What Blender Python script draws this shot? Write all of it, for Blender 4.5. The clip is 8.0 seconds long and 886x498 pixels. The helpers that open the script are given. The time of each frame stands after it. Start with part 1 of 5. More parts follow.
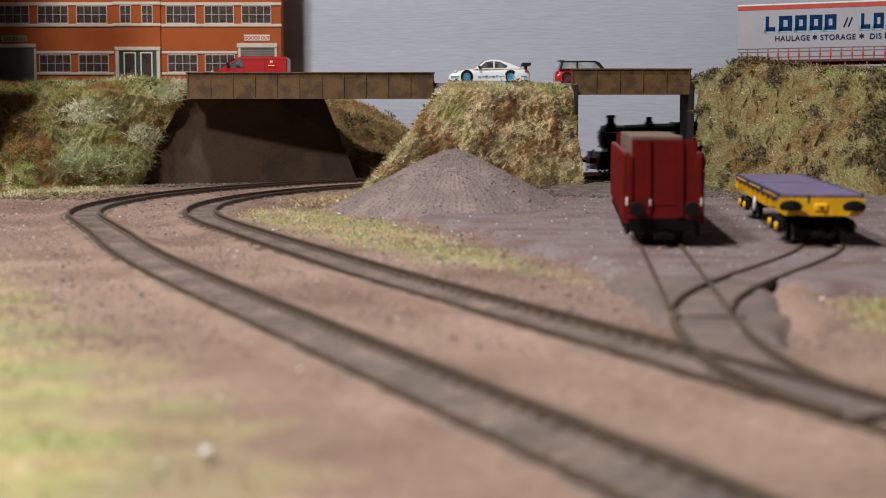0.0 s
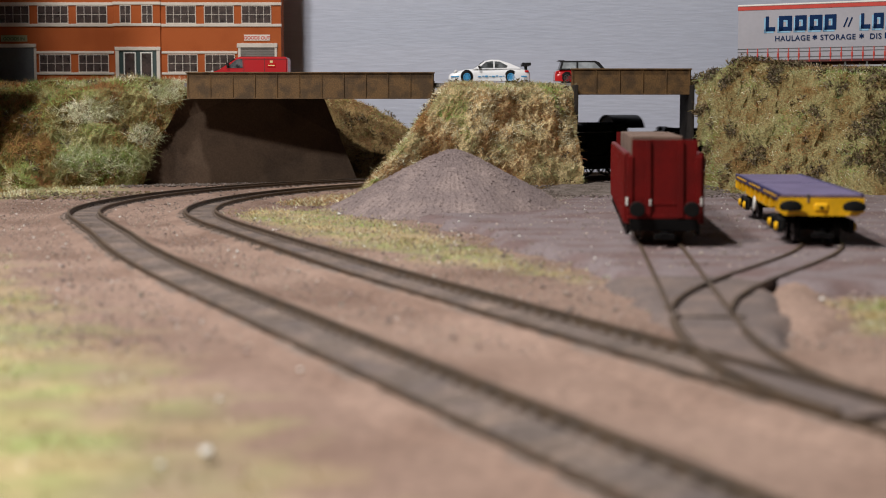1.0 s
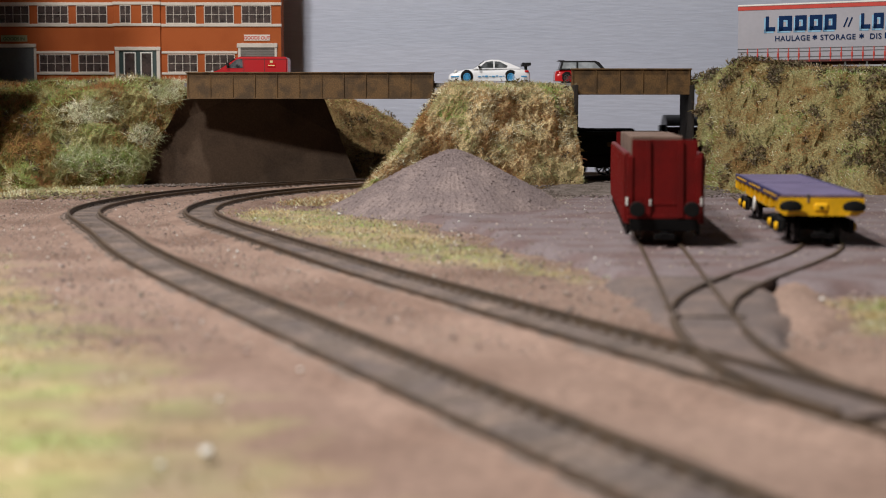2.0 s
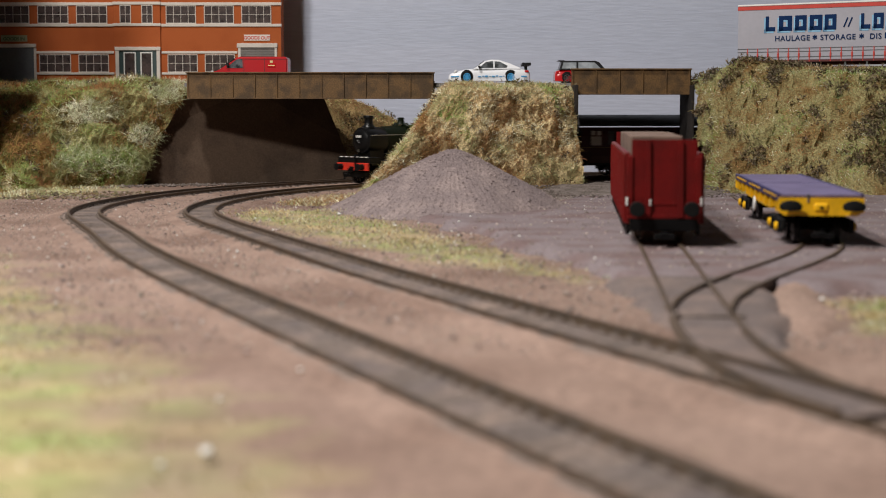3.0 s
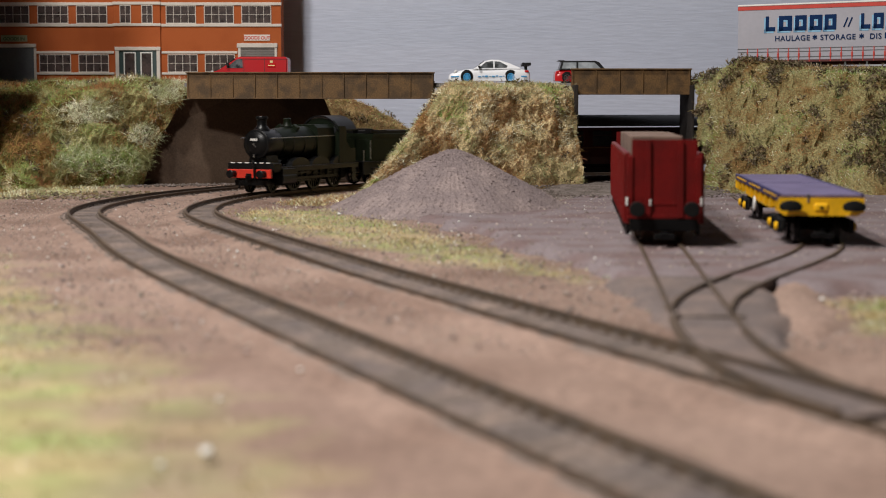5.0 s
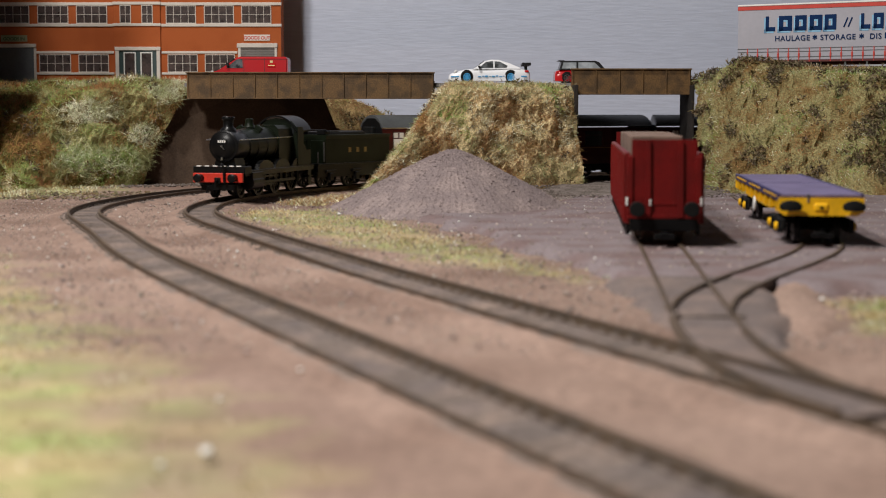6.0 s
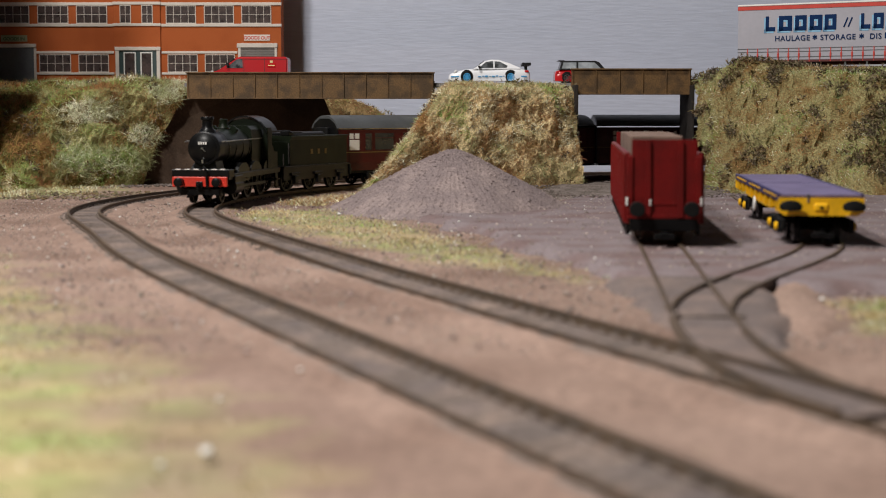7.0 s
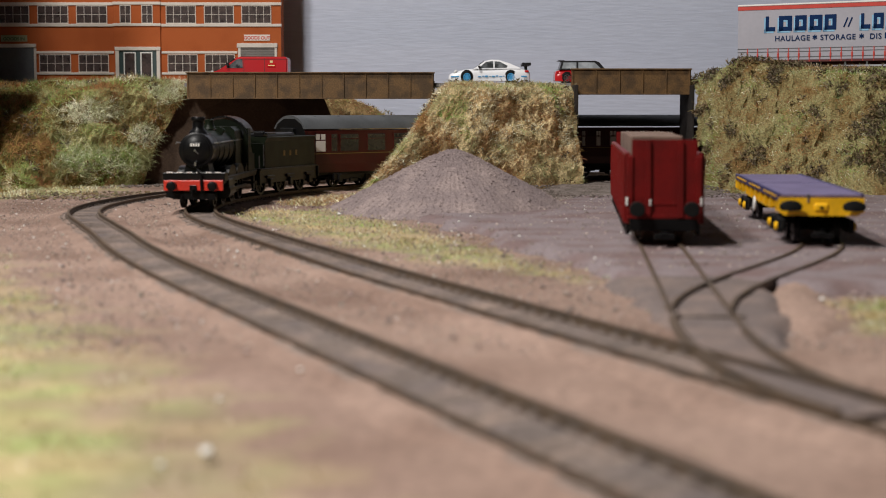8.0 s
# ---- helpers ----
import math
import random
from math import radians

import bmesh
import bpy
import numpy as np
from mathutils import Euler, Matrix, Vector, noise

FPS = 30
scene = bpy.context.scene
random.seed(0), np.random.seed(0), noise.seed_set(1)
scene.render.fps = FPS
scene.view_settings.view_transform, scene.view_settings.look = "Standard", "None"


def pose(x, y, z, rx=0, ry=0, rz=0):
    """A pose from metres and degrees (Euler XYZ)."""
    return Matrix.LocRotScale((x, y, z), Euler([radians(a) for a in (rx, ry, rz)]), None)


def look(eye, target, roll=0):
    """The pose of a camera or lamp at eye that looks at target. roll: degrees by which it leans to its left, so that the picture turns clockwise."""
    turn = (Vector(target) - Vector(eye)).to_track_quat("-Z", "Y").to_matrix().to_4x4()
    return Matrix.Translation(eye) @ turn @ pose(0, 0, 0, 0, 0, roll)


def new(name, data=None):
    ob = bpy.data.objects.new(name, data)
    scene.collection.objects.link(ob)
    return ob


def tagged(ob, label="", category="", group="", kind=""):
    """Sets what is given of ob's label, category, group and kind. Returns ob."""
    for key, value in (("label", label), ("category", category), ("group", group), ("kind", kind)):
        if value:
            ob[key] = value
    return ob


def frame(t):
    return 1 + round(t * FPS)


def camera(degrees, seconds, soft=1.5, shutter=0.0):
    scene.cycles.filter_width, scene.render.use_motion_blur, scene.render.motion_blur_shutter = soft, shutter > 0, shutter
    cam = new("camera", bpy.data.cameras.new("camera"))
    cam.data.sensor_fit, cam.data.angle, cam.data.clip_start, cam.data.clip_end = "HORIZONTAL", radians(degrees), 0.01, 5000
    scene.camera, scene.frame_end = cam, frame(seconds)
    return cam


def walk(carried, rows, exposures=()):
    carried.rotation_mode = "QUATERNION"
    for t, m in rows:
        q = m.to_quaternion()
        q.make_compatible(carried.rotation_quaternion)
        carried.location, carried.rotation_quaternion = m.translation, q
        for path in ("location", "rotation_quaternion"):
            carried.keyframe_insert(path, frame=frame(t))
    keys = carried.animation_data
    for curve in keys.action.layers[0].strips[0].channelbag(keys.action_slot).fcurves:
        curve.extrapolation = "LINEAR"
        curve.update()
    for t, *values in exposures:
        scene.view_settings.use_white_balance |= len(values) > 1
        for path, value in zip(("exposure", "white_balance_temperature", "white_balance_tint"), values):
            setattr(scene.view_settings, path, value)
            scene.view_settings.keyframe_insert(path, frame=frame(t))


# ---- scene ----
cam = camera(32.68, 8.0, soft=1.0, shutter=0.9)
EYE = (0.0, 0.0, 0.05836)
STAND = look(EYE, (0.0, 1.0, 0.05836 - 0.09088))
walk(cam, [(0.0, STAND), (8.0, STAND)])
cam.data.dof.use_dof = True
cam.data.dof.focus_distance = 1.15
cam.data.dof.aperture_fstop = 19.0

# ---- light: a dim indoor room, two warm lamps over the layout ----
world = bpy.data.worlds.new("room_air")
scene.world = world
world.use_nodes = True
bg = world.node_tree.nodes["Background"]
bg.inputs[0].default_value = (0.9, 0.93, 1.0, 1)
bg.inputs[1].default_value = 0.035


def area_lamp(name, eye, target, power, size, colour):
    data = bpy.data.lights.new(name, "AREA")
    data.energy, data.size, data.color = power, size, colour
    ob = new(name, data)
    ob.matrix_world = look(eye, target)
    return ob


area_lamp("layout_lamp", (-0.42, 0.68, 1.27), (0.02, 0.85, 0.0), 14.0, 0.07, (1.0, 0.955, 0.905))
area_lamp("layout_lamp", (-0.50, 0.08, 0.80), (-0.10, 0.55, 0.0), 11.0, 0.10, (1.0, 0.955, 0.905))
scene.view_settings.exposure = 0.0

# ---- materials ----


def mat(name, colour, rough=0.6, metal=0.0, vary=0.15, size=0.01, fine=0.0012, bump=0.2, other=None, mix=(0.45, 0.62),
        island=0.0, spec=0.5, coat=0.0, depth=0.0006, stretch=(1, 1, 1)):
    """A surface with broad stains and fine grain. size, fine: metres of the two scales. other: a second colour in patches."""
    m = bpy.data.materials.new(name)
    m.use_nodes = True
    nt = m.node_tree
    n, l = nt.nodes, nt.links
    b = n["Principled BSDF"]
    b.inputs["Metallic"].default_value = metal
    b.inputs["Specular IOR Level"].default_value = spec
    b.inputs["Coat Weight"].default_value = coat
    tc, mp = n.new("ShaderNodeTexCoord"), n.new("ShaderNodeMapping")
    mp.inputs["Scale"].default_value = stretch
    l.new(tc.outputs["Object"], mp.inputs["Vector"])
    n1, n2 = n.new("ShaderNodeTexNoise"), n.new("ShaderNodeTexNoise")
    n1.inputs["Scale"].default_value, n1.inputs["Detail"].default_value = 1.0 / size, 5
    n2.inputs["Scale"].default_value, n2.inputs["Detail"].default_value = 1.0 / fine, 4
    for k in (n1, n2):
        l.new(mp.outputs["Vector"], k.inputs["Vector"])
    c1 = n.new("ShaderNodeMix")
    c1.data_type = "RGBA"
    o = other or tuple(v * (1 - vary * 1.6) for v in colour)
    c1.inputs["A"].default_value, c1.inputs["B"].default_value = (*colour, 1), (*o, 1)
    r = n.new("ShaderNodeMapRange")
    r.inputs[1].default_value, r.inputs[2].default_value = mix
    l.new(n1.outputs["Fac"], r.inputs[0])
    l.new(r.outputs[0], c1.inputs["Factor"])
    hsv = n.new("ShaderNodeHueSaturation")
    v = n.new("ShaderNodeMapRange")
    v.inputs[1].default_value, v.inputs[2].default_value = 0.3, 0.7
    v.inputs[3].default_value, v.inputs[4].default_value = 1 - vary, 1 + vary
    l.new(n2.outputs["Fac"], v.inputs[0])
    l.new(c1.outputs["Result"], hsv.inputs["Color"])
    if island:
        geo = n.new("ShaderNodeNewGeometry")
        i = n.new("ShaderNodeMapRange")
        i.inputs[3].default_value, i.inputs[4].default_value = 1 - island, 1 + island
        l.new(geo.outputs["Random Per Island"], i.inputs[0])
        mu = n.new("ShaderNodeMath")
        mu.operation = "MULTIPLY"
        l.new(i.outputs[0], mu.inputs[0])
        l.new(v.outputs[0], mu.inputs[1])
        l.new(mu.outputs[0], hsv.inputs["Value"])
        hu = n.new("ShaderNodeMapRange")
        hu.inputs[3].default_value, hu.inputs[4].default_value = 0.5 - 0.035 * min(1, island * 2), 0.5 + 0.035 * min(1, island * 2)
        mf = n.new("ShaderNodeMath")
        mf.operation = "FRACT"
        m7 = n.new("ShaderNodeMath")
        m7.operation = "MULTIPLY"
        m7.inputs[1].default_value = 7.3
        l.new(geo.outputs["Random Per Island"], m7.inputs[0])
        l.new(m7.outputs[0], mf.inputs[0])
        l.new(mf.outputs[0], hu.inputs[0])
        l.new(hu.outputs[0], hsv.inputs["Hue"])
    else:
        l.new(v.outputs[0], hsv.inputs["Value"])
    l.new(hsv.outputs["Color"], b.inputs["Base Color"])
    rr = n.new("ShaderNodeMapRange")
    rr.inputs[3].default_value, rr.inputs[4].default_value = max(0.02, rough - 0.1), min(1, rough + 0.1)
    l.new(n1.outputs["Fac"], rr.inputs[0])
    l.new(rr.outputs[0], b.inputs["Roughness"])
    if bump:
        bp = n.new("ShaderNodeBump")
        bp.inputs["Strength"].default_value, bp.inputs["Distance"].default_value = bump, depth
        l.new(n2.outputs["Fac"], bp.inputs["Height"])
        l.new(bp.outputs["Normal"], b.inputs["Normal"])
    return m


EARTH = mat("earth", (0.290, 0.202, 0.164), 0.95, vary=0.22, size=0.07, fine=0.0022, bump=0.9, other=(0.190, 0.125, 0.099), mix=(0.42, 0.66), spec=0.15)
BALLAST = mat("track_bed", (0.125, 0.104, 0.101), 0.95, vary=0.4, size=0.022, fine=0.0016, bump=1.0, other=(0.25, 0.187, 0.156), mix=(0.38, 0.66), spec=0.15)
FRINGE = mat("dusty_ballast", (0.20, 0.158, 0.138), 0.95, vary=0.35, size=0.014, fine=0.0016, bump=1.0, other=(0.265, 0.187, 0.152), mix=(0.42, 0.52), spec=0.15)
POINTBED = mat("oily_yard_bed", (0.14, 0.113, 0.107), 0.92, vary=0.2, size=0.02, fine=0.0016, bump=0.8, other=(0.19, 0.145, 0.13), spec=0.2)
ASH = mat("ash_rubble", (0.13, 0.108, 0.095), 0.95, vary=0.35, size=0.01, fine=0.0014, bump=1.0, other=(0.20, 0.165, 0.15), spec=0.15)
YARD = mat("yard_concrete", (0.205, 0.168, 0.175), 0.9, vary=0.14, size=0.03, fine=0.002, bump=0.7, other=(0.165, 0.115, 0.112), spec=0.2)
GRAVEL = mat("gravel", (0.215, 0.172, 0.17), 0.95, vary=0.3, size=0.018, fine=0.0011, bump=1.0, other=(0.275, 0.22, 0.21), spec=0.15)
BANK = mat("bank_scrub", (0.27, 0.235, 0.11), 0.95, vary=0.45, size=0.016, fine=0.0012, bump=1.0, other=(0.19, 0.125, 0.05), spec=0.1, depth=0.0012)
BANK_STRAW = mat("straw_scrub", (0.58, 0.46, 0.26), 0.95, vary=0.45, size=0.012, fine=0.0012, bump=1.0, other=(0.38, 0.25, 0.12), spec=0.1, depth=0.0012)
BANK_MOSS = mat("mossy_scrub", (0.34, 0.33, 0.15), 0.95, vary=0.45, size=0.022, fine=0.0014, bump=1.0, other=(0.16, 0.115, 0.04), mix=(0.42, 0.56), spec=0.1, depth=0.0012)
# Brown moss, darkened to carry the shade at the bank's left end.
BANK_BROWN_SHADE = mat("brown_moss", (0.20, 0.12, 0.038), 0.95, vary=0.4, size=0.016, fine=0.0012, bump=1.0, other=(0.11, 0.10, 0.03), spec=0.1, depth=0.0012)
BANK_RUST = mat("rusty_scrub", (0.34, 0.24, 0.11), 0.95, vary=0.4, size=0.012, fine=0.0012, bump=1.0, other=(0.22, 0.13, 0.06), spec=0.1, depth=0.0012)
STRAW = mat("straw_fibre", (0.56, 0.435, 0.235), 0.5, vary=0.1, size=0.03, island=0.35, bump=0, other=(0.40, 0.33, 0.16), spec=0.3)
GREEN = mat("green_fibre", (0.29, 0.40, 0.11), 0.5, vary=0.1, size=0.03, island=0.3, bump=0, other=(0.36, 0.37, 0.17), spec=0.3)
PALE = mat("pale_fibre", (0.80, 0.79, 0.60), 0.45, vary=0.1, size=0.03, island=0.35, bump=0, other=(0.42, 0.45, 0.22), spec=0.4)
RUST_F = mat("rusty_fibre", (0.36, 0.19, 0.075), 0.7, vary=0.1, size=0.03, island=0.4, bump=0, other=(0.25, 0.145, 0.055), spec=0.2)
TWIG = mat("dark_twig", (0.155, 0.125, 0.082), 0.9, vary=0.2, size=0.02, island=0.5, bump=0, other=(0.17, 0.125, 0.06), spec=0.2)
STONE = mat("grit_stone", (0.34, 0.28, 0.25), 0.9, vary=0.15, size=0.01, island=0.5, bump=0, spec=0.2)
RAIL = mat("rusty_rail", (0.12, 0.082, 0.054), 0.55, metal=0.35, vary=0.2, size=0.01, fine=0.001, bump=0.2, other=(0.095, 0.07, 0.052))
SLEEPER = mat("sleeper_plastic", (0.13, 0.105, 0.09), 0.85, vary=0.25, size=0.006, fine=0.0008, bump=0.4, other=(0.21, 0.17, 0.15), spec=0.25)
GIRDER = mat("rusty_girder", (0.135, 0.076, 0.030), 0.5, vary=0.32, size=0.009, fine=0.001, bump=0.25, other=(0.075, 0.044, 0.020), spec=0.4)
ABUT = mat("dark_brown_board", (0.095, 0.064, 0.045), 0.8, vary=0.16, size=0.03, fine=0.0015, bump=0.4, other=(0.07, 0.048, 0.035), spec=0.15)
PIER = mat("dark_pier_board", (0.03, 0.025, 0.022), 0.8, vary=0.2, size=0.02, bump=0.3, spec=0.2)
ROADM = mat("road_grey", (0.22, 0.21, 0.21), 0.9, vary=0.1, size=0.02, fine=0.0008, bump=0.3)
SKY = mat("painted_backdrop", (0.535, 0.57, 0.685), 0.6, vary=0.05, size=0.06, fine=0.0024, bump=0.55, other=(0.505, 0.545, 0.66), spec=0.3, stretch=(0.12, 1, 1))
WALLM = mat("room_paint", (0.22, 0.21, 0.2), 0.9, vary=0.05, size=0.4, fine=0.01, bump=0.1)
WOODM = mat("board_edge", (0.3, 0.2, 0.12), 0.6, vary=0.2, size=0.03, fine=0.002)

# ---- mesh helpers (things are shaped in millimetres) ----


def part(name, bm, material, parent=None, label="", smooth=False, unit=0.001):
    me = bpy.data.meshes.new(name)
    if unit != 1:
        bmesh.ops.scale(bm, vec=(unit, unit, unit), verts=bm.verts)
    bmesh.ops.recalc_face_normals(bm, faces=bm.faces)
    bm.to_mesh(me)
    bm.free()
    me.materials.append(material)
    if smooth:
        for p in me.polygons:
            p.use_smooth = True
        me.set_sharp_from_angle(angle=radians(38))
    ob = new(name, me)
    if parent:
        ob.parent = parent
    if label:
        tagged(ob, label)
    return ob


def empty(name, label, category, group="", m=None):
    ob = new(name)
    ob.empty_display_size = 0.005
    tagged(ob, label, category, group)
    if m is not None:
        ob.matrix_world = m
    return ob


def join(*bms):
    out = bmesh.new()
    for b in bms:
        me = bpy.data.meshes.new("tmp")
        b.to_mesh(me)
        b.free()
        out.from_mesh(me)
        bpy.data.meshes.remove(me)
    return out


def box(x0, x1, y0, y1, z0, z1, bev=0.0, seg=1):
    bm = bmesh.new()
    bmesh.ops.create_cube(bm, size=1)
    for v in bm.verts:
        v.co = Vector(((x0 + x1) / 2 + v.co.x * (x1 - x0), (y0 + y1) / 2 + v.co.y * (y1 - y0), (z0 + z1) / 2 + v.co.z * (z1 - z0)))
    if bev:
        bmesh.ops.bevel(bm, geom=bm.edges[:], offset=bev, segments=seg, affect="EDGES", profile=0.5)
    return bm


def rod(a, b, r0, r1=None, seg=12, bev=0.0):
    a, b = Vector(a), Vector(b)
    r1 = r0 if r1 is None else r1
    bm = bmesh.new()
    bmesh.ops.create_cone(bm, cap_ends=True, segments=seg, radius1=r0, radius2=r1, depth=(b - a).length)
    q = (b - a).to_track_quat("Z", "Y").to_matrix().to_4x4()
    bmesh.ops.transform(bm, matrix=Matrix.Translation((a + b) / 2) @ q, verts=bm.verts)
    if bev:
        es = [e for e in bm.edges if len(e.link_faces) == 2 and e.calc_face_angle() > 1.0]
        bmesh.ops.bevel(bm, geom=es, offset=bev, segments=2, affect="EDGES")
    return bm


def prism(pts, a, b, axis="x"):
    """A closed outline of (u, v) drawn out from a to b along an axis; u, v are the other two axes in order."""
    bm = bmesh.new()

    def co(u, v, w):
        return {"x": (w, u, v), "y": (u, w, v), "z": (u, v, w)}[axis]
    lo = [bm.verts.new(co(u, v, a)) for u, v in pts]
    hi = [bm.verts.new(co(u, v, b)) for u, v in pts]
    bm.faces.new(lo)
    bm.faces.new(hi[::-1])
    for i in range(len(pts)):
        j = (i + 1) % len(pts)
        bm.faces.new((lo[i], hi[i], hi[j], lo[j]))
    return bm


def lathe(profile, seg=20, axis="x"):
    """A turned solid: profile of (along, radius)."""
    bm = bmesh.new()
    rings = []
    for w, r in profile:
        ring = []
        for i in range(seg):
            a = 2 * math.pi * i / seg
            u, v = r * math.cos(a), r * math.sin(a)
            ring.append(bm.verts.new({"x": (w, u, v), "y": (u, w, v), "z": (u, v, w)}[axis]))
        rings.append(ring)
    for p, q in zip(rings, rings[1:]):
        for i in range(seg):
            j = (i + 1) % seg
            bm.faces.new((p[i], p[j], q[j], q[i]))
    bm.faces.new(rings[0])
    bm.faces.new(rings[-1])
    return bm


def moved(bm, x=0, y=0, z=0, rx=0, ry=0, rz=0):
    bmesh.ops.transform(bm, matrix=pose(x, y, z, rx, ry, rz), verts=bm.verts)
    return bm


def lettering(name, text, size, material, parent, m, label="", spread=1.0, thick=0.12, shear=0.0, bold=0.0):
    cu = bpy.data.curves.new(name, "FONT")
    cu.body, cu.size, cu.extrude, cu.offset = text, size, thick, bold
    cu.align_x, cu.space_character, cu.shear = "CENTER", spread, shear
    tmp = bpy.data.objects.new(name, cu)
    scene.collection.objects.link(tmp)
    me = bpy.data.meshes.new_from_object(tmp)
    bpy.data.objects.remove(tmp)
    me.transform(Matrix.Diagonal((0.001, 0.001, 0.001, 1)))
    me.materials.clear()
    me.materials.append(material)
    ob = new(name, me)
    ob.parent = parent
    ob.matrix_basis = m
    if label:
        tagged(ob, label)
    return ob


def fbm(x, y, z=0.0, octaves=4):
    return noise.fractal(Vector((x, y, z)), 1.0, 2.0, octaves)


# ---- the line of the tracks: a straight, then a right-hand arc ----
CX, CY, RAD, SWEEP, WAY = 0.2829, 0.8931, 0.423, 0.398, 0.0667
ARC = RAD * (math.pi / 2 + SWEEP)
TOP = 0.004


def bend(s, off):
    """How far the hand-laid line strays from the plain arc and straight, in metres to the outside."""
    k = (s - 0.80) / (0.075 if s < 0.80 else 0.105)
    out = min(1.0, max(0.0, off / WAY))
    late = min(1.0, max(0.0, (s - 0.95) / 0.12))
    return -(0.0050 + 0.0060 * out) * math.exp(-k * k) - 0.0015 * out * (1 - late) + 0.0028 * (1 - out) * late * late * (3 - 2 * late)


def on_line(s, off=0.0):
    """x, y and heading (radians) at s metres along the inner line in the train's direction; off: metres to the outside."""
    x, y, h = plain_line(s, off + bend(s, off))
    return x, y, h - (bend(s + 0.001, off) - bend(s - 0.001, off)) / 0.002


def plain_line(s, off):
    r = RAD + off
    if s < 0:
        return CX - s, CY + r, math.pi
    if s < ARC:
        a = math.pi / 2 + s / RAD
        return CX + r * math.cos(a), CY + r * math.sin(a), a + math.pi / 2
    a, k = math.pi + SWEEP, s - ARC
    h = a + math.pi / 2
    return CX + r * math.cos(a) + k * math.cos(h), CY + r * math.sin(a) + k * math.sin(h), h


def hermite(p0, d0, p1, d1, n):
    out = []
    for i in range(n + 1):
        t = i / n
        a, b, c, d = 2 * t**3 - 3 * t**2 + 1, t**3 - 2 * t**2 + t, -2 * t**3 + 3 * t**2, t**3 - t**2
        out.append(Vector([a * p0[k] + b * d0[k] + c * p1[k] + d * d1[k] for k in (0, 1)]))
    return out


def resample(pts, step):
    out, left = [pts[0].copy()], step
    for a, b in zip(pts, pts[1:]):
        d = (b - a).length
        while d >= left and d > 1e-9:
            a = a + (b - a) * (left / d)
            out.append(a.copy())
            d -= left
            left = step
        left -= d
    return out


def offsets(pts, off):
    out = []
    for i, p in enumerate(pts):
        d = (pts[min(i + 1, len(pts) - 1)] - pts[max(i - 1, 0)]).normalized()
        out.append(Vector((p.x - d.y * off, p.y + d.x * off)))
    return out


def strip(pts, profile, zbase=0.0):
    """A profile of (sideways, up) metres drawn along a line."""
    bm = bmesh.new()
    rows = []
    for i, p in enumerate(pts):
        d = (pts[min(i + 1, len(pts) - 1)] - pts[max(i - 1, 0)]).normalized()
        rows.append([bm.verts.new((p.x - d.y * u, p.y + d.x * u, zbase + v)) for u, v in profile])
    k = len(profile)
    for a, b in zip(rows, rows[1:]):
        for i in range(k):
            bm.faces.new((a[i], a[(i + 1) % k], b[(i + 1) % k], b[i]))
    bm.faces.new(rows[0])
    bm.faces.new(rows[-1])
    return bm


RAIL_SHAPE = [(-0.0010, 0.0016), (0.0010, 0.0016), (0.0010, 0.0020), (0.0004, 0.0023), (0.0004, 0.0031), (0.0007, 0.0033),
              (0.0007, 0.0039), (0.0005, 0.004), (-0.0005, 0.004), (-0.0007, 0.0039), (-0.0007, 0.0033), (-0.0004, 0.0031),
              (-0.0004, 0.0023), (-0.0010, 0.0020)]


def sleeper_mesh():
    bm = join(box(-12.6, 12.6, -1.6, 1.6, 0.2, 1.6), *[box(x - 1.7, x + 1.7, -0.9, 0.9, 1.6, 2.3) for x in (-8.25, 8.25)])
    bmesh.ops.scale(bm, vec=(0.001,) * 3, verts=bm.verts)
    me = bpy.data.meshes.new("sleeper")
    bm.to_mesh(me)
    bm.free()
    me.materials.append(SLEEPER)
    return me


ME_SLEEPER = sleeper_mesh()


def cant(u, y, lean):
    """Height that a badly levelled track gains or loses at u metres to its left, once it nears the board's front."""
    k = min(1.0, max(0.0, (0.72 - y) / 0.22))
    return k * k * (3 - 2 * k) * lean * (u / 0.00825 - 1) * 0.5


def bed_strip(pts, us, height, lean=0.0):
    """A sheet laid along a line: us are metres sideways, height gives z from the sideways place and the ground plan."""
    bm = bmesh.new()
    rows = []
    for i, p in enumerate(pts):
        d = (pts[min(i + 1, len(pts) - 1)] - pts[max(i - 1, 0)]).normalized()
        row = []
        for u in us:
            x, y = p.x - d.y * u, p.y + d.x * u
            row.append(bm.verts.new((x, y, height(u, x, y) + cant(u, y, lean))))
        rows.append(row)
    for a, b in zip(rows, rows[1:]):
        for i in range(len(us) - 1):
            bm.faces.new((a[i], a[i + 1], b[i + 1], b[i]))
    return bm


def inner_z(u, x, y):
    return 0.00150 + 0.00022 * fbm(x * 90, y * 90, 4) - 0.0004 * (abs(u) > 0.0070)


def heaped(u, y):
    """Earth heaped against the outside rail towards the board's front."""
    k = min(1.0, max(0.0, (0.64 - y) / 0.16))
    return 0.0010 * k * k * (3 - 2 * k) if u < 0 else 0.0


def outer_z(u, x, y):
    k = (abs(u) - 0.0092) / 0.0048
    return 0.00165 + heaped(u, y) - 0.0005 * max(0, k) + 0.00055 * fbm(x * 120, y * 120, 1) - (0.002 if k >= 1 else 0)


def dust_z(u, x, y):
    k = (abs(u) - 0.0108) / 0.012
    return 0.00145 + heaped(u, y) * (1 - k) - 0.0024 * k * k + 0.0008 * fbm(x * 70, y * 70, 9) - (0.0012 if k <= 0 else 0)


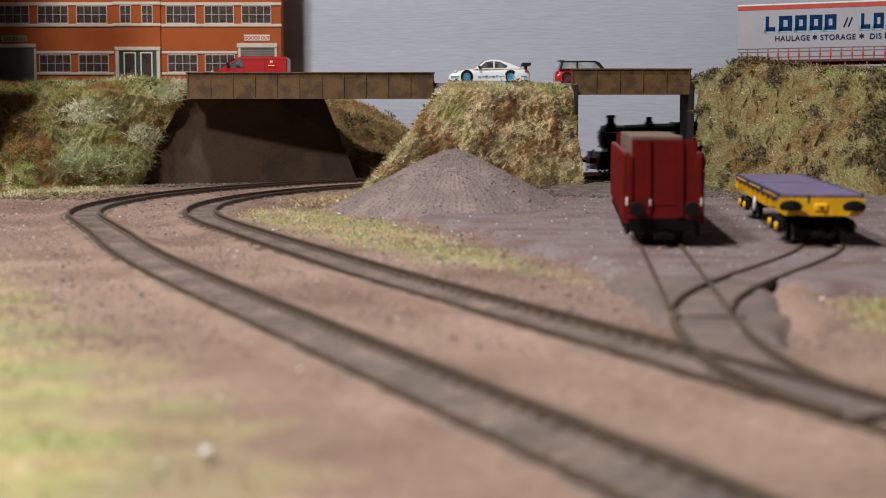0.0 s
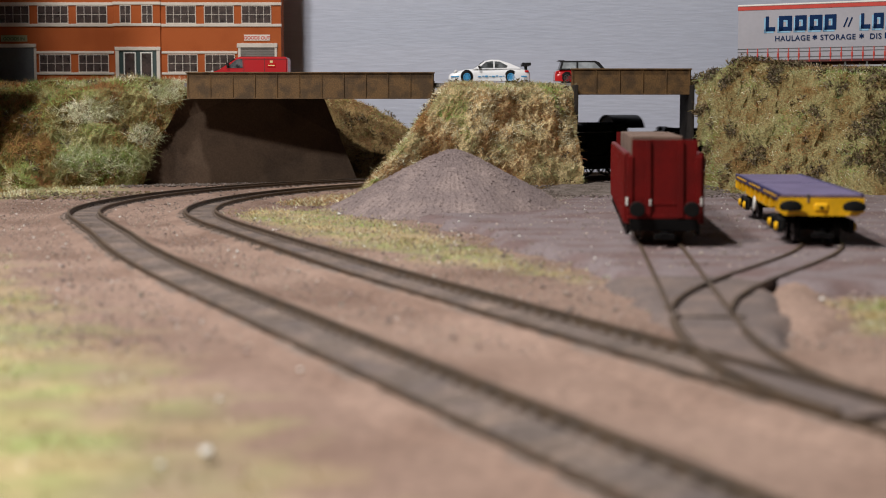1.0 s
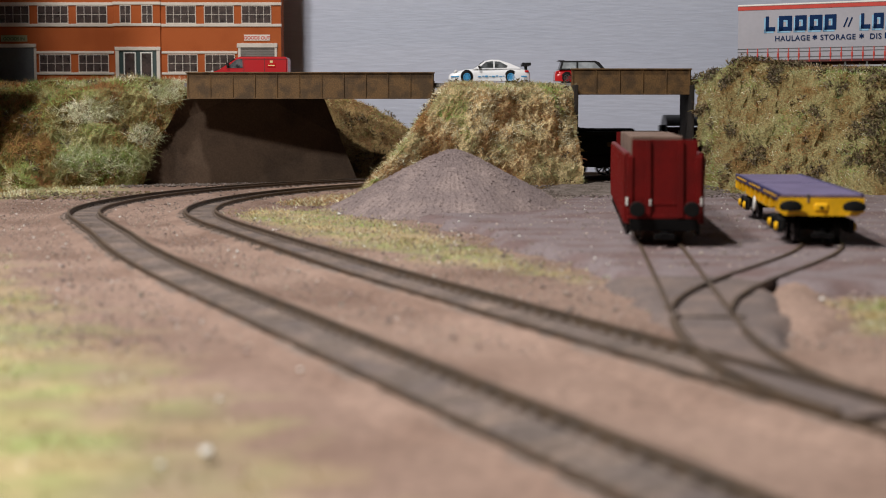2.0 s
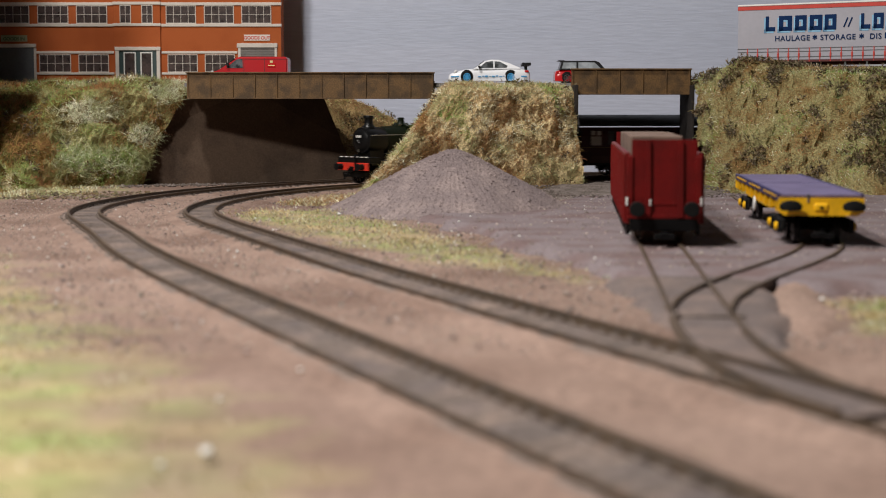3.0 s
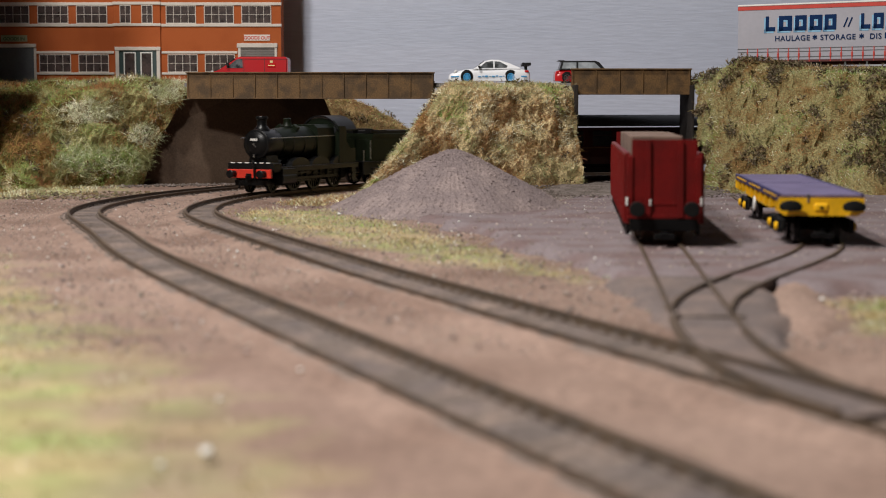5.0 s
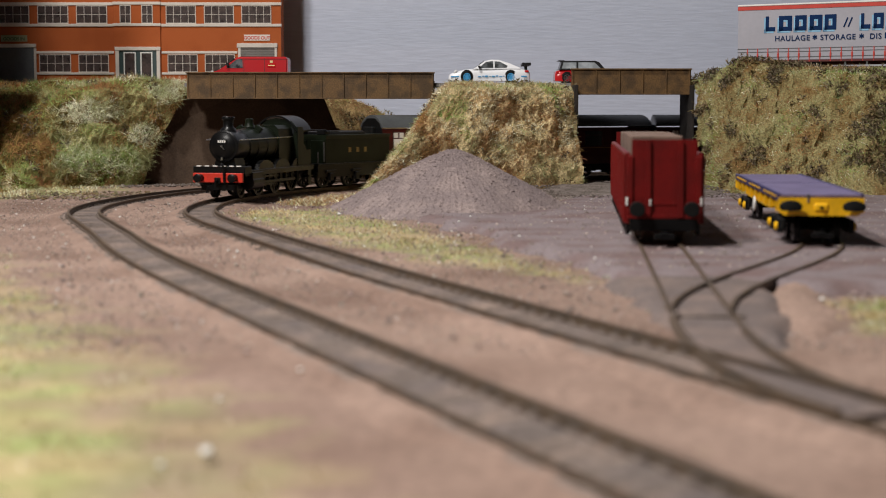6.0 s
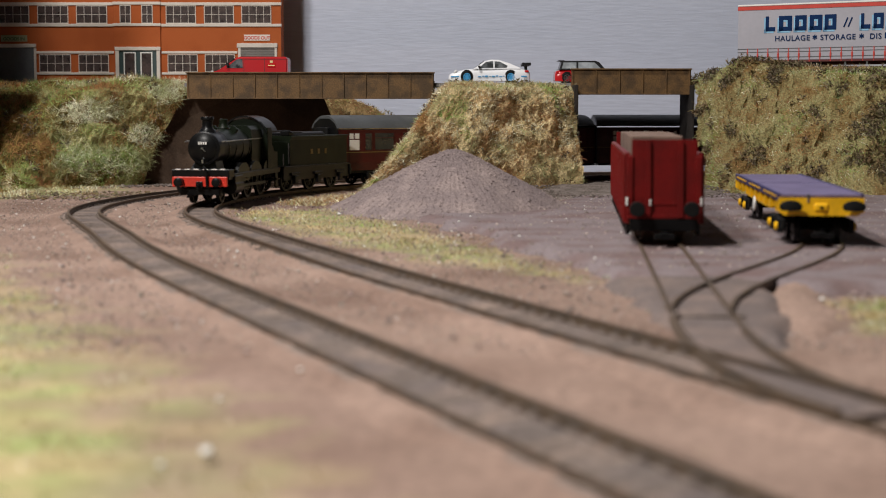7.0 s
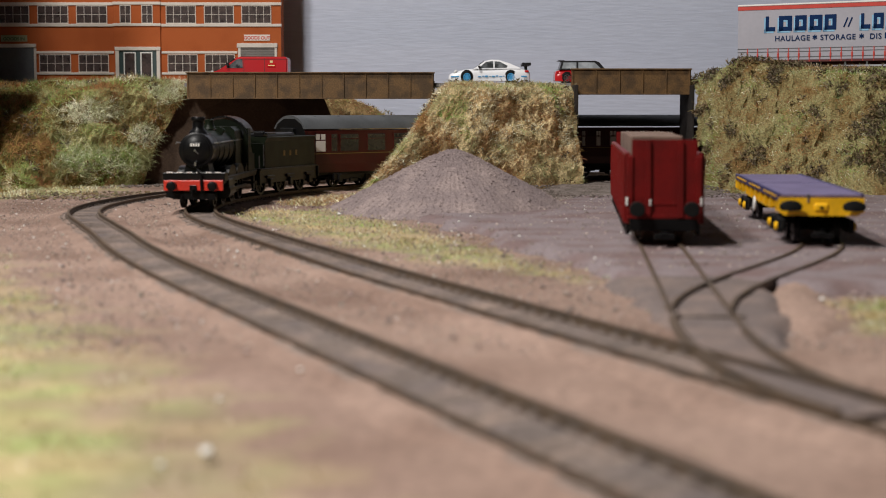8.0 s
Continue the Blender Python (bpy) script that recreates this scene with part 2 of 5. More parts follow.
def track(name, label, pts, sleepers=True, open_line=True, sink=0.0, lean=0.0):
    """One line of track: two rails, its sleepers, the bed between them and dusty shoulders."""
    top = empty(name, label, "railway track", "tracks of the layout")
    for side in (-1, 1):
        line = offsets(pts, side * 0.00825)
        rail = strip(line, RAIL_SHAPE)
        for v in rail.verts:
            v.co.z += cant(side * 0.00825, v.co.y, lean)
        part("rail", rail, RAIL, top, unit=1, smooth=True)
    fine = resample(pts, 0.003)
    part("track_bed", bed_strip(fine, [-0.0078 + 0.0026 * i for i in range(7)], lambda u, x, y: inner_z(u, x, y) - sink, lean), BALLAST if open_line else POINTBED, top,
         "dark dusty ballast between the rails", unit=1, smooth=True)
    if open_line:
        for side in (-1, 1):
            part("ballast_fringe", bed_strip(fine, [side * v for v in (0.0089, 0.0100, 0.0112, 0.0124, 0.0136, 0.0146)], outer_z, lean), FRINGE, top, "grey ballast fringe", unit=1, smooth=True)
            part("dust_shoulder", bed_strip(fine, [side * v for v in (0.0108, 0.0122, 0.0138, 0.0156, 0.0176, 0.0200, 0.0228)], dust_z, lean * 0.5), EARTH, top, "earth banked against the sleepers", unit=1, smooth=True)
    if sleepers:
        pp = resample(pts, 0.0078)
        rnd = random.Random(5)
        for i, p in enumerate(pp[:-1]):
            d = pp[i + 1] - p
            ob = new("sleeper", ME_SLEEPER)
            ob.parent = top
            ob.matrix_basis = pose(p.x, p.y, rnd.uniform(-0.0002, 0.0001) + cant(0, p.y, lean), 0,
                                    -math.degrees((cant(0.01, p.y, lean) - cant(0, p.y, lean)) / 0.01), math.degrees(math.atan2(d.y, d.x)) + 90 + rnd.uniform(-1.5, 1.5))
    return top


def line_points(s0, s1, off=0.0, step=0.01):
    n = int((s1 - s0) / step)
    return [Vector(on_line(s0 + (s1 - s0) * i / n, off)[:2]) for i in range(n + 1)]
# ---- the room and the board ----


def plain(name, bm, material, label, category="", kind="structure", unit=1, smooth=False):
    return tagged(part(name, bm, material, unit=unit, smooth=smooth), label, category or name.split("_")[0], kind=kind)


plain("floor", box(-2.2, 2.6, -2.0, 2.6, -1.0, -0.96), WOODM, "plain dark floor of the room")
plain("ceiling", box(-2.2, 2.6, -2.0, 2.6, 1.6, 1.64), WALLM, "plain pale ceiling of the room")
plain("wall_north", box(-2.2, 2.6, 2.6, 2.66, -1.0, 1.6), WALLM, "plain pale wall behind the layout", "wall")
plain("wall_south", box(-2.2, 2.6, -2.06, -2.0, -1.0, 1.6), WALLM, "plain pale wall of the room", "wall")
plain("wall_west", box(-2.26, -2.2, -2.0, 2.6, -1.0, 1.6), WALLM, "plain pale wall of the room", "wall")
plain("wall_east", box(2.6, 2.66, -2.0, 2.6, -1.0, 1.6), WALLM, "plain pale wall of the room", "wall")
plain("baseboard", box(-0.80, 1.10, 0.06, 1.56, -0.05, -0.006), WOODM, "wooden baseboard carrying the model railway")
for x in (-0.72, 1.02):
    for y in (0.12, 1.46):
        part("leg", box(x - 0.022, x + 0.022, y - 0.022, y + 0.022, -0.96, -0.05, 0.002), WOODM, bpy.data.objects["baseboard"], unit=1)


def backdrop():
    bm = bmesh.new()
    n = 60
    for i in range(n + 1):
        x = -0.8 + 1.9 * i / n
        y = 1.492 + 0.0015 * fbm(x * 3, 0, 5)
        a = [bm.verts.new((x, y + d, z)) for d, z in ((0, -0.01), (0, 0.55), (0.008, 0.55), (0.008, -0.01))]
        if i:
            for k in range(4):
                bm.faces.new((prev[k], prev[(k + 1) % 4], a[(k + 1) % 4], a[k]))
        prev = a
    return plain("backdrop", bm, SKY, "pale grey-blue painted backdrop board with brush marks", "backdrop", smooth=True)


backdrop()


def sheet(x0, x1, y0, y1, step, height):
    nx, ny = int((x1 - x0) / step), int((y1 - y0) / step)
    bm = bmesh.new()
    rows = [[bm.verts.new((x0 + i * step, y0 + j * step, height(x0 + i * step, y0 + j * step))) for i in range(nx + 1)] for j in range(ny + 1)]
    for j in range(ny):
        for i in range(nx):
            bm.faces.new((rows[j][i], rows[j][i + 1], rows[j + 1][i + 1], rows[j + 1][i]))
    return bm


def inside(poly, x, y):
    """Signed distance to a closed outline, positive inside."""
    best, odd = 9.0, False
    for (ax, ay), (bx, by) in zip(poly, poly[1:] + poly[:1]):
        dx, dy = bx - ax, by - ay
        t = max(0, min(1, ((x - ax) * dx + (y - ay) * dy) / (dx * dx + dy * dy)))
        best = min(best, math.hypot(x - ax - t * dx, y - ay - t * dy))
        if (ay > y) != (by > y) and x < ax + (y - ay) * dx / dy:
            odd = not odd
    return best if odd else -best


def patch(poly, step, height, rise, rough, skip=0.0):
    """A flat skin over an outline whose ragged rim sinks under the ground."""
    xs, ys = [p[0] for p in poly], [p[1] for p in poly]
    pad = rough * 1.5 + step
    x0, x1, y0, y1 = min(xs) - pad, max(xs) + pad, min(ys) - pad, max(ys) + pad
    nx, ny = int((x1 - x0) / step), int((y1 - y0) / step)
    bm = bmesh.new()
    grid = {}
    for j in range(ny + 1):
        for i in range(nx + 1):
            x, y = x0 + i * step, y0 + j * step
            d = inside(poly, x, y) + rough * fbm(x * 30, y * 30, 7)
            if d > -step * 1.5:
                k = max(0, min(1, d / rise))
                grid[i, j] = bm.verts.new((x, y, -0.003 + (height(x, y) + 0.003) * k * k * (3 - 2 * k)))
    for (i, j) in list(grid):
        q = [grid.get(c) for c in ((i, j), (i + 1, j), (i + 1, j + 1), (i, j + 1))]
        if all(q):
            bm.faces.new(q)
    return bm


YARD_EDGE = [(-0.016, 0.835), (-0.012, 0.79), (0.035, 0.60), (0.062, 0.505), (0.088, 0.50), (0.115, 0.47), (0.19, 0.49), (0.42, 0.60), (0.42, 1.0), (0.20, 1.04),
             (0.10, 1.10), (0.06, 0.93)]
plain("pavement", patch(YARD_EDGE, 0.004, lambda x, y: 0.0031 + 0.0002 * fbm(x * 70, y * 70), 0.012, 0.010), YARD,
      "worn mauve-grey concrete yard with hairline cracks", "yard", smooth=True)
plain("pavement", patch([(0.050, 0.515), (0.052, 0.45), (0.060, 0.385), (0.088, 0.345), (0.098, 0.38), (0.105, 0.44), (0.116, 0.49), (0.138, 0.545)], 0.003,
                        lambda x, y: 0.0027 + 0.0003 * fbm(x * 80, y * 80, 6), 0.010, 0.008), POINTBED, "oily grey-brown hardstanding round the points", "yard", smooth=True)
plain("ground", patch([(0.080, 0.37), (0.102, 0.352), (0.118, 0.41), (0.132, 0.475), (0.150, 0.545), (0.108, 0.545), (0.090, 0.47)], 0.003,
                      lambda x, y: 0.0024 + 0.0004 * fbm(x * 60, y * 60, 5), 0.016, 0.008), EARTH, "bare brown earth heaped beside the points", "ground", smooth=True)
TURF_1 = [(-0.118, 0.905), (-0.135, 0.86), (-0.09, 0.755), (-0.045, 0.655), (0.0, 0.575), (0.045, 0.505), (0.058, 0.520), (0.03, 0.62), (-0.005, 0.745), (-0.03, 0.83), (-0.07, 0.91)]
TURF_2 = [(-0.40, 1.02), (-0.27, 0.83), (-0.200, 0.66), (-0.118, 0.47), (-0.062, 0.34), (-0.022, 0.26), (-0.008, 0.16), (-0.5, 0.1)]
TURF_3 = [(0.110, 0.472), (0.16, 0.488), (0.3, 0.52), (0.3, 0.38), (0.108, 0.392)]
TURF_4 = [(-0.44, 1.02), (-0.30, 1.0), (-0.25, 1.06), (-0.24, 1.16), (-0.45, 1.2)]


# outlines of the thin grass, how softly each fades into the earth, and how thick it grows
LAWNS = [(TURF_1, 0.022, 0.6), (TURF_2, 0.075, 0.95), (TURF_3, 0.03, 0.8), (TURF_4, 0.04, 0.9)]


def turf_cover(x, y):
    """0 on bare earth to 1 in full grass."""
    best = 0.0
    for poly, soft, most in LAWNS:
        best = max(best, most * max(0.0, min(1.0, (inside(poly, x, y) + 0.012 * fbm(x * 30, y * 30, 7)) / soft + 0.25)))
    return best


def ground_material():
    """The earth, stained with grass scatter and root dust where grass grows."""
    m = EARTH.copy()
    m.name = "earth_with_grass"
    n, l = m.node_tree.nodes, m.node_tree.links
    b = n["Principled BSDF"]
    old = b.inputs["Base Color"].links[0].from_socket
    tc = n.new("ShaderNodeTexCoord")
    att = n.new("ShaderNodeAttribute")
    att.attribute_name = "turf"

    def noise_tex(size, detail):
        k = n.new("ShaderNodeTexNoise")
        k.inputs["Scale"].default_value, k.inputs["Detail"].default_value = 1.0 / size, detail
        l.new(tc.outputs["Object"], k.inputs["Vector"])
        return k.outputs["Fac"]

    def ramp(sock, lo, hi):
        r = n.new("ShaderNodeMapRange")
        r.inputs[1].default_value, r.inputs[2].default_value = lo, hi
        l.new(sock, r.inputs[0])
        return r.outputs[0]

    def blend(fac, a, c):
        k = n.new("ShaderNodeMix")
        k.data_type = "RGBA"
        l.new(fac, k.inputs["Factor"])
        for name, v in (("A", a), ("B", c)):
            if isinstance(v, tuple):
                k.inputs[name].default_value = (*v, 1)
            else:
                l.new(v, k.inputs[name])
        return k.outputs["Result"]
    green = blend(ramp(noise_tex(0.030, 4), 0.40, 0.60), (0.47, 0.385, 0.21), (0.30, 0.345, 0.135))
    green = blend(ramp(noise_tex(0.011, 5), 0.45, 0.75), green, (0.26, 0.22, 0.10))
    add = n.new("ShaderNodeMath")
    add.operation = "MULTIPLY_ADD"
    add.inputs[1].default_value = 1.1
    l.new(noise_tex(0.018, 6), add.inputs[0])
    l.new(att.outputs["Fac"], add.inputs[2])
    l.new(blend(ramp(add.outputs[0], 0.72, 1.40), old, green), b.inputs["Base Color"])
    return m


def ground():
    ob = plain("ground", sheet(-0.8, 1.1, 0.06, 1.49, 0.006, lambda x, y: 0.0011 * fbm(x * 22, y * 22) + 0.0006 * fbm(x * 90, y * 90, 3) - 0.0004),
               ground_material(), "bare pinkish-brown earth with thin patches of pale grass", "ground", smooth=True)
    att = ob.data.attributes.new("turf", "FLOAT", "POINT")
    for i, v in enumerate(ob.data.vertices):
        att.data[i].value = turf_cover(v.co.x, v.co.y)


ground()

plain("ash_strip", patch([(0.075, 0.985), (0.115, 0.99), (0.19, 1.0), (0.20, 1.13), (0.10, 1.22), (0.06, 1.12)], 0.004, lambda x, y: 0.0037 + 0.0006 * fbm(x * 90, y * 90), 0.014, 0.012), ASH,
      "dark ash and rubble at the foot of the banks", "rubble", kind="stuff", smooth=True)

# ---- tracks ----
track("railway_track", "weathered model railway track in a dusty bed, curving under the bridge", line_points(-0.45, ARC + 0.62), lean=0.0009)
track("railway_track", "weathered model railway track on the outside of the curve", line_points(-0.45, ARC + 0.60, WAY), lean=0.0015)
j0 = on_line(ARC + 0.49)
d0 = (math.cos(j0[2]), math.sin(j0[2]))
SIDING = hermite(j0[:2], (-d0[0] * 0.16, -d0[1] * 0.16), (0.0735, 0.44), (0.013, 0.16), 24) + \
    [Vector((0.0735 + 0.089 * k * 0.02, 0.44 + k * 0.02)) for k in range(1, 32)]
track("siding_track", "rusty siding track sunk in the concrete yard", SIDING, sleepers=False, open_line=False, sink=-0.0010)
SIDING_2 = hermite((0.0705, 0.405), (0.016, 0.23), (0.161, 0.645), (0.025, 0.23), 24) + \
    [Vector((0.161 + 0.105 * k * 0.02, 0.645 + k * 0.02)) for k in range(1, 18)]
track("siding_track", "rusty second siding curving away across the yard", SIDING_2, sleepers=False, open_line=False, sink=-0.0007)
bar = empty("point_tie_bar", "thin dark tie bar across the points", "tie bar")
part("bar", moved(join(box(-9.5, 9.5, -0.7, 0.7, 1.5, 2.6, 0.2), box(-10.5, -8.5, -1.2, 1.2, 1.5, 3.4, 0.2)), 72.5, 406, 1.0), SLEEPER, bar)

# ---- banks ----


def lerp_line(pts, t):
    k = t * (len(pts) - 1)
    i = min(int(k), len(pts) - 2)
    return Vector(pts[i]).lerp(Vector(pts[i + 1]), k - i)




def bank(name, label, lines, nu, nv, amp, material, scale=26):
    """A scrubby bank: lines of equal count from foot to back, joined and roughened."""
    bm = bmesh.new()
    rows, pts = [], []
    for j in range(nv + 1):
        v = j / nv * (len(lines) - 1)
        k = min(int(v), len(lines) - 2)
        row = []
        for i in range(nu + 1):
            u = i / nu
            p = lerp_line(lines[k], u).lerp(lerp_line(lines[k + 1], u), v - k)
            n = fbm(p.x * scale, p.y * scale, p.z * scale + 4) + 0.45 * fbm(p.x * scale * 4, p.y * scale * 4, p.z * scale * 4)
            n += 0.30 * fbm(p.x * scale * 13, p.y * scale * 13, p.z * scale * 13, 3)
            f = amp * min(1, 4 * (v if v < 0.25 else 1)) * (1 if v < 2 else 0.55) * (0.35 if v - k > 0.9 and k == len(lines) - 2 else 1)
            q = p + Vector((0.3 * n, -0.75 * n, 0.65 * n)) * f
            row.append(bm.verts.new(q))
        rows.append(row)
    for j in range(nv):
        for i in range(nu):
            bm.faces.new((rows[j][i], rows[j][i + 1], rows[j + 1][i + 1], rows[j + 1][i]))
    tris = []
    for f in bm.faces:
        v = [x.co.copy() for x in f.verts]
        tris.append((v[0], v[1], v[2]))
        tris.append((v[0], v[2], v[3]))
    return plain(name, bm, material, label, "bank", smooth=True), tris


ROAD = 0.0811
BANKS = {}
# the island between the two bridges
BANKS["mid"] = bank("grass_bank", "steep scrubby bank of straw and moss fibres between the bridges",
                    [[(-0.062, 1.15, -0.002), (-0.058, 1.055, -0.002), (0.02, 1.10, -0.002), (0.107, 1.145, -0.002)],
                     [(-0.030, 1.16, 0.035), (-0.022, 1.085, 0.04), (0.04, 1.12, 0.042), (0.1045, 1.165, 0.042)],
                     [(-0.006, 1.17, 0.073), (0.004, 1.125, 0.073), (0.05, 1.145, 0.0745), (0.1035, 1.18, 0.0735)],
                     [(0.002, 1.178, 0.0785), (0.008, 1.15, 0.0790), (0.05, 1.17, 0.0798), (0.1025, 1.20, 0.0780)],
                     [(0.004, 1.178, 0.0785), (0.018, 1.185, 0.0790), (0.05, 1.20, 0.0790), (0.101, 1.222, 0.0785)]], 110, 96, 0.0070, BANK_STRAW)
BANKS["right"] = bank("grass_bank", "tall bank of green and brown scrub with dark twiggy bushes",
                      [[(0.196, 1.13, -0.002), (0.205, 1.075, -0.002), (0.30, 1.0, -0.002), (0.48, 0.93, -0.002), (0.8, 0.9, -0.002)],
                       [(0.1965, 1.165, 0.04), (0.225, 1.105, 0.045), (0.315, 1.035, 0.045), (0.49, 0.97, 0.045), (0.8, 0.95, 0.045)],
                       [(0.197, 1.19, 0.075), (0.232, 1.145, 0.090), (0.325, 1.075, 0.0825), (0.50, 1.01, 0.085), (0.8, 1.0, 0.085)],
                       [(0.198, 1.205, 0.083), (0.228, 1.165, 0.0965), (0.335, 1.105, 0.0865), (0.51, 1.05, 0.085), (0.8, 1.04, 0.088)],
                       [(0.199, 1.24, 0.0815), (0.24, 1.25, 0.084), (0.36, 1.25, 0.084), (0.52, 1.25, 0.084), (0.8, 1.25, 0.084)]], 190, 100, 0.0100, BANK)
BANKS["left"] = bank("grass_bank", "mossy bank with pale fibrous tufts below the factory",
                     [[(-0.75, 0.98, -0.002), (-0.45, 1.02, -0.002), (-0.32, 1.07, -0.002), (-0.275, 1.170, -0.002), (-0.240, 1.207, -0.002)],
                      [(-0.75, 1.08, 0.03), (-0.46, 1.12, 0.03), (-0.34, 1.14, 0.034), (-0.272, 1.188, 0.035), (-0.230, 1.211, 0.030)],
                      [(-0.75, 1.17, 0.07), (-0.46, 1.20, 0.07), (-0.34, 1.21, 0.072), (-0.255, 1.200, 0.074), (-0.210, 1.215, 0.0655)],
                      [(-0.75, 1.23, 0.0805), (-0.46, 1.24, 0.0805), (-0.35, 1.24, 0.079), (-0.262, 1.225, 0.0835), (-0.201, 1.224, 0.079)],
                      [(-0.75, 1.40, 0.0795), (-0.46, 1.40, 0.0795), (-0.35, 1.40, 0.0795), (-0.25, 1.40, 0.0795), (-0.198, 1.40, 0.0795)]], 170, 90, 0.0110, BANK_MOSS)
BANKS["far"] = bank("grass_bank", "rust-brown scrub slope beyond the tracks",
                    [[(-0.085, 1.300, -0.002), (-0.03, 1.335, -0.002), (0.03, 1.39, -0.002), (0.06, 1.44, -0.002)],
                     [(-0.105, 1.318, 0.04), (-0.055, 1.35, 0.036), (-0.015, 1.39, 0.03), (0.0, 1.44, 0.02)],
                     [(-0.118, 1.33, 0.072), (-0.075, 1.36, 0.067), (-0.045, 1.39, 0.052), (-0.03, 1.44, 0.035)],
                     [(-0.13, 1.37, 0.079), (-0.095, 1.385, 0.074), (-0.075, 1.41, 0.062), (-0.07, 1.44, 0.05)],
                     [(-0.18, 1.44, 0.079), (-0.14, 1.45, 0.076), (-0.12, 1.46, 0.066), (-0.10, 1.46, 0.05)]], 60, 44, 0.005, BANK_RUST)


# The left end turns to brown moss with shade painted into its colour.
for pol in BANKS["left"][0].data.polygons:
    c = pol.center
    if c.x + 0.025 * fbm(c.x * 30, c.y * 30, c.z * 30) < -0.305:
        pol.material_index = 1
BANKS["left"][0].data.materials.append(BANK_BROWN_SHADE)


def mound():
    bm = bmesh.new()
    cx, cy, n, m = 0.006, 0.905, 96, 40
    rows = []
    for j in range(m + 1):
        t = j / m
        row = []
        for i in range(n):
            a = 2 * math.pi * i / n
            rx = (0.073 if math.cos(a) > 0 else 0.075) * (1 + 0.05 * fbm(math.cos(a) * 2, math.sin(a) * 2, 1))
            ry = 0.088 * (1 + 0.05 * fbm(math.cos(a) * 2, math.sin(a) * 2, 6))
            x, y = cx + rx * t * math.cos(a), cy + ry * t * math.sin(a)
            z = 0.0362 * (1 - (t * t / (t + 0.12)) * 1.12)
            z += 0.0010 * fbm(x * 60, y * 60, 2) + 0.0006 * fbm(x * 200, y * 200, 8) - 0.0005
            row.append(bm.verts.new((x, y, z)))
        rows.append(row)
    for p, q in zip(rows, rows[1:]):
        for i in range(n):
            bm.faces.new((p[i], q[i], q[(i + 1) % n], p[(i + 1) % n]))
    bmesh.ops.remove_doubles(bm, verts=rows[0], dist=0.0006)
    bm.faces.ensure_lookup_table()
    tris = [tuple(v.co.copy() for v in f.verts[:3]) for f in bm.faces]
    ob = tagged(part("gravel_mound", bm, GRAVEL, unit=1, smooth=True), "conical heap of fine mauve-grey gravel on the yard", "gravel heap", kind="stuff")
    return ob, tris


MOUND = mound()[1]

# ---- road, bridges, abutments ----
plain("road", join(box(-0.205, 0.60, 1.205, 1.292, 0.0781, ROAD)), ROADM, "grey road deck running over both bridges")


def bridge(name, label, x0, x1, y, z0, z1, gap):
    top = empty(name, label, "bridge", "plate girder bridges")
    h = z1 - z0
    part("web", box(x0, x1, y, y + 0.0022, z0, z1, 0.0002), GIRDER, top, unit=1)
    part("top_flange", box(x0 - 0.0006, x1 + 0.0006, y - 0.0018, y + 0.0038, z1, z1 + 0.0011, 0.0002), GIRDER, top, unit=1)
    part("bottom_flange", box(x0, x1, y - 0.0012, y + 0.0038, z0 - 0.0008, z0 + 0.0001, 0.0002), GIRDER, top, unit=1)
    n = int(round((x1 - x0) / gap))
    for i in range(n + 1):
        x = x0 + 0.0012 + (x1 - x0 - 0.0024) * i / n
        part("stiffener", box(x - 0.0005, x + 0.0005, y - 0.0009, y, z0, z1 - 0.0001, 0.0002), GIRDER, top, unit=1)
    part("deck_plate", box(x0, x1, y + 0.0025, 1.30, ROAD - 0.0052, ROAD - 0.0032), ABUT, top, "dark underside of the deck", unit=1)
    part("rear_girder", box(x0, x1, 1.30, 1.303, z0 + 0.004, z1 - 0.004, 0.0002), GIRDER, top, unit=1)


bridge("girder_bridge", "long rusty brown plate girder bridge over the main lines", -0.2024, -0.0071, 1.200, 0.0692, 0.0884, 0.0182)
bridge("girder_bridge", "short rusty brown plate girder bridge over the sidings", 0.1012, 0.1955, 1.198, 0.0725, 0.0912, 0.0185)


def slab(quad, thick):
    """A board of even thickness behind four corners."""
    q = [Vector(p) for p in quad]
    nrm = (q[1] - q[0]).cross(q[3] - q[0]).normalized() * thick
    bm = bmesh.new()
    a = [bm.verts.new(p) for p in q]
    b = [bm.verts.new(p - nrm) for p in q]
    bm.faces.new(a)
    bm.faces.new(b[::-1])
    for i in range(4):
        bm.faces.new((a[i], b[i], b[(i + 1) % 4], a[(i + 1) % 4]))
    bmesh.ops.subdivide_edges(bm, edges=bm.edges[:], cuts=1)
    return bm


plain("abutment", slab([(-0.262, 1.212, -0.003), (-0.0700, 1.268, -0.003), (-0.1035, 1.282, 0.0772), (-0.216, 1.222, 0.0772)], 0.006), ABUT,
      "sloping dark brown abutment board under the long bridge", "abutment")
plain("abutment", box(0.1015, 0.1045, 1.172, 1.226, -0.003, 0.0790, 0.0004), PIER, "dark upright abutment wall of the short bridge", "abutment")
plain("abutment", box(0.1942, 0.1965, 1.186, 1.245, -0.003, 0.0790, 0.0004), PIER, "dark upright abutment wall of the short bridge", "abutment")
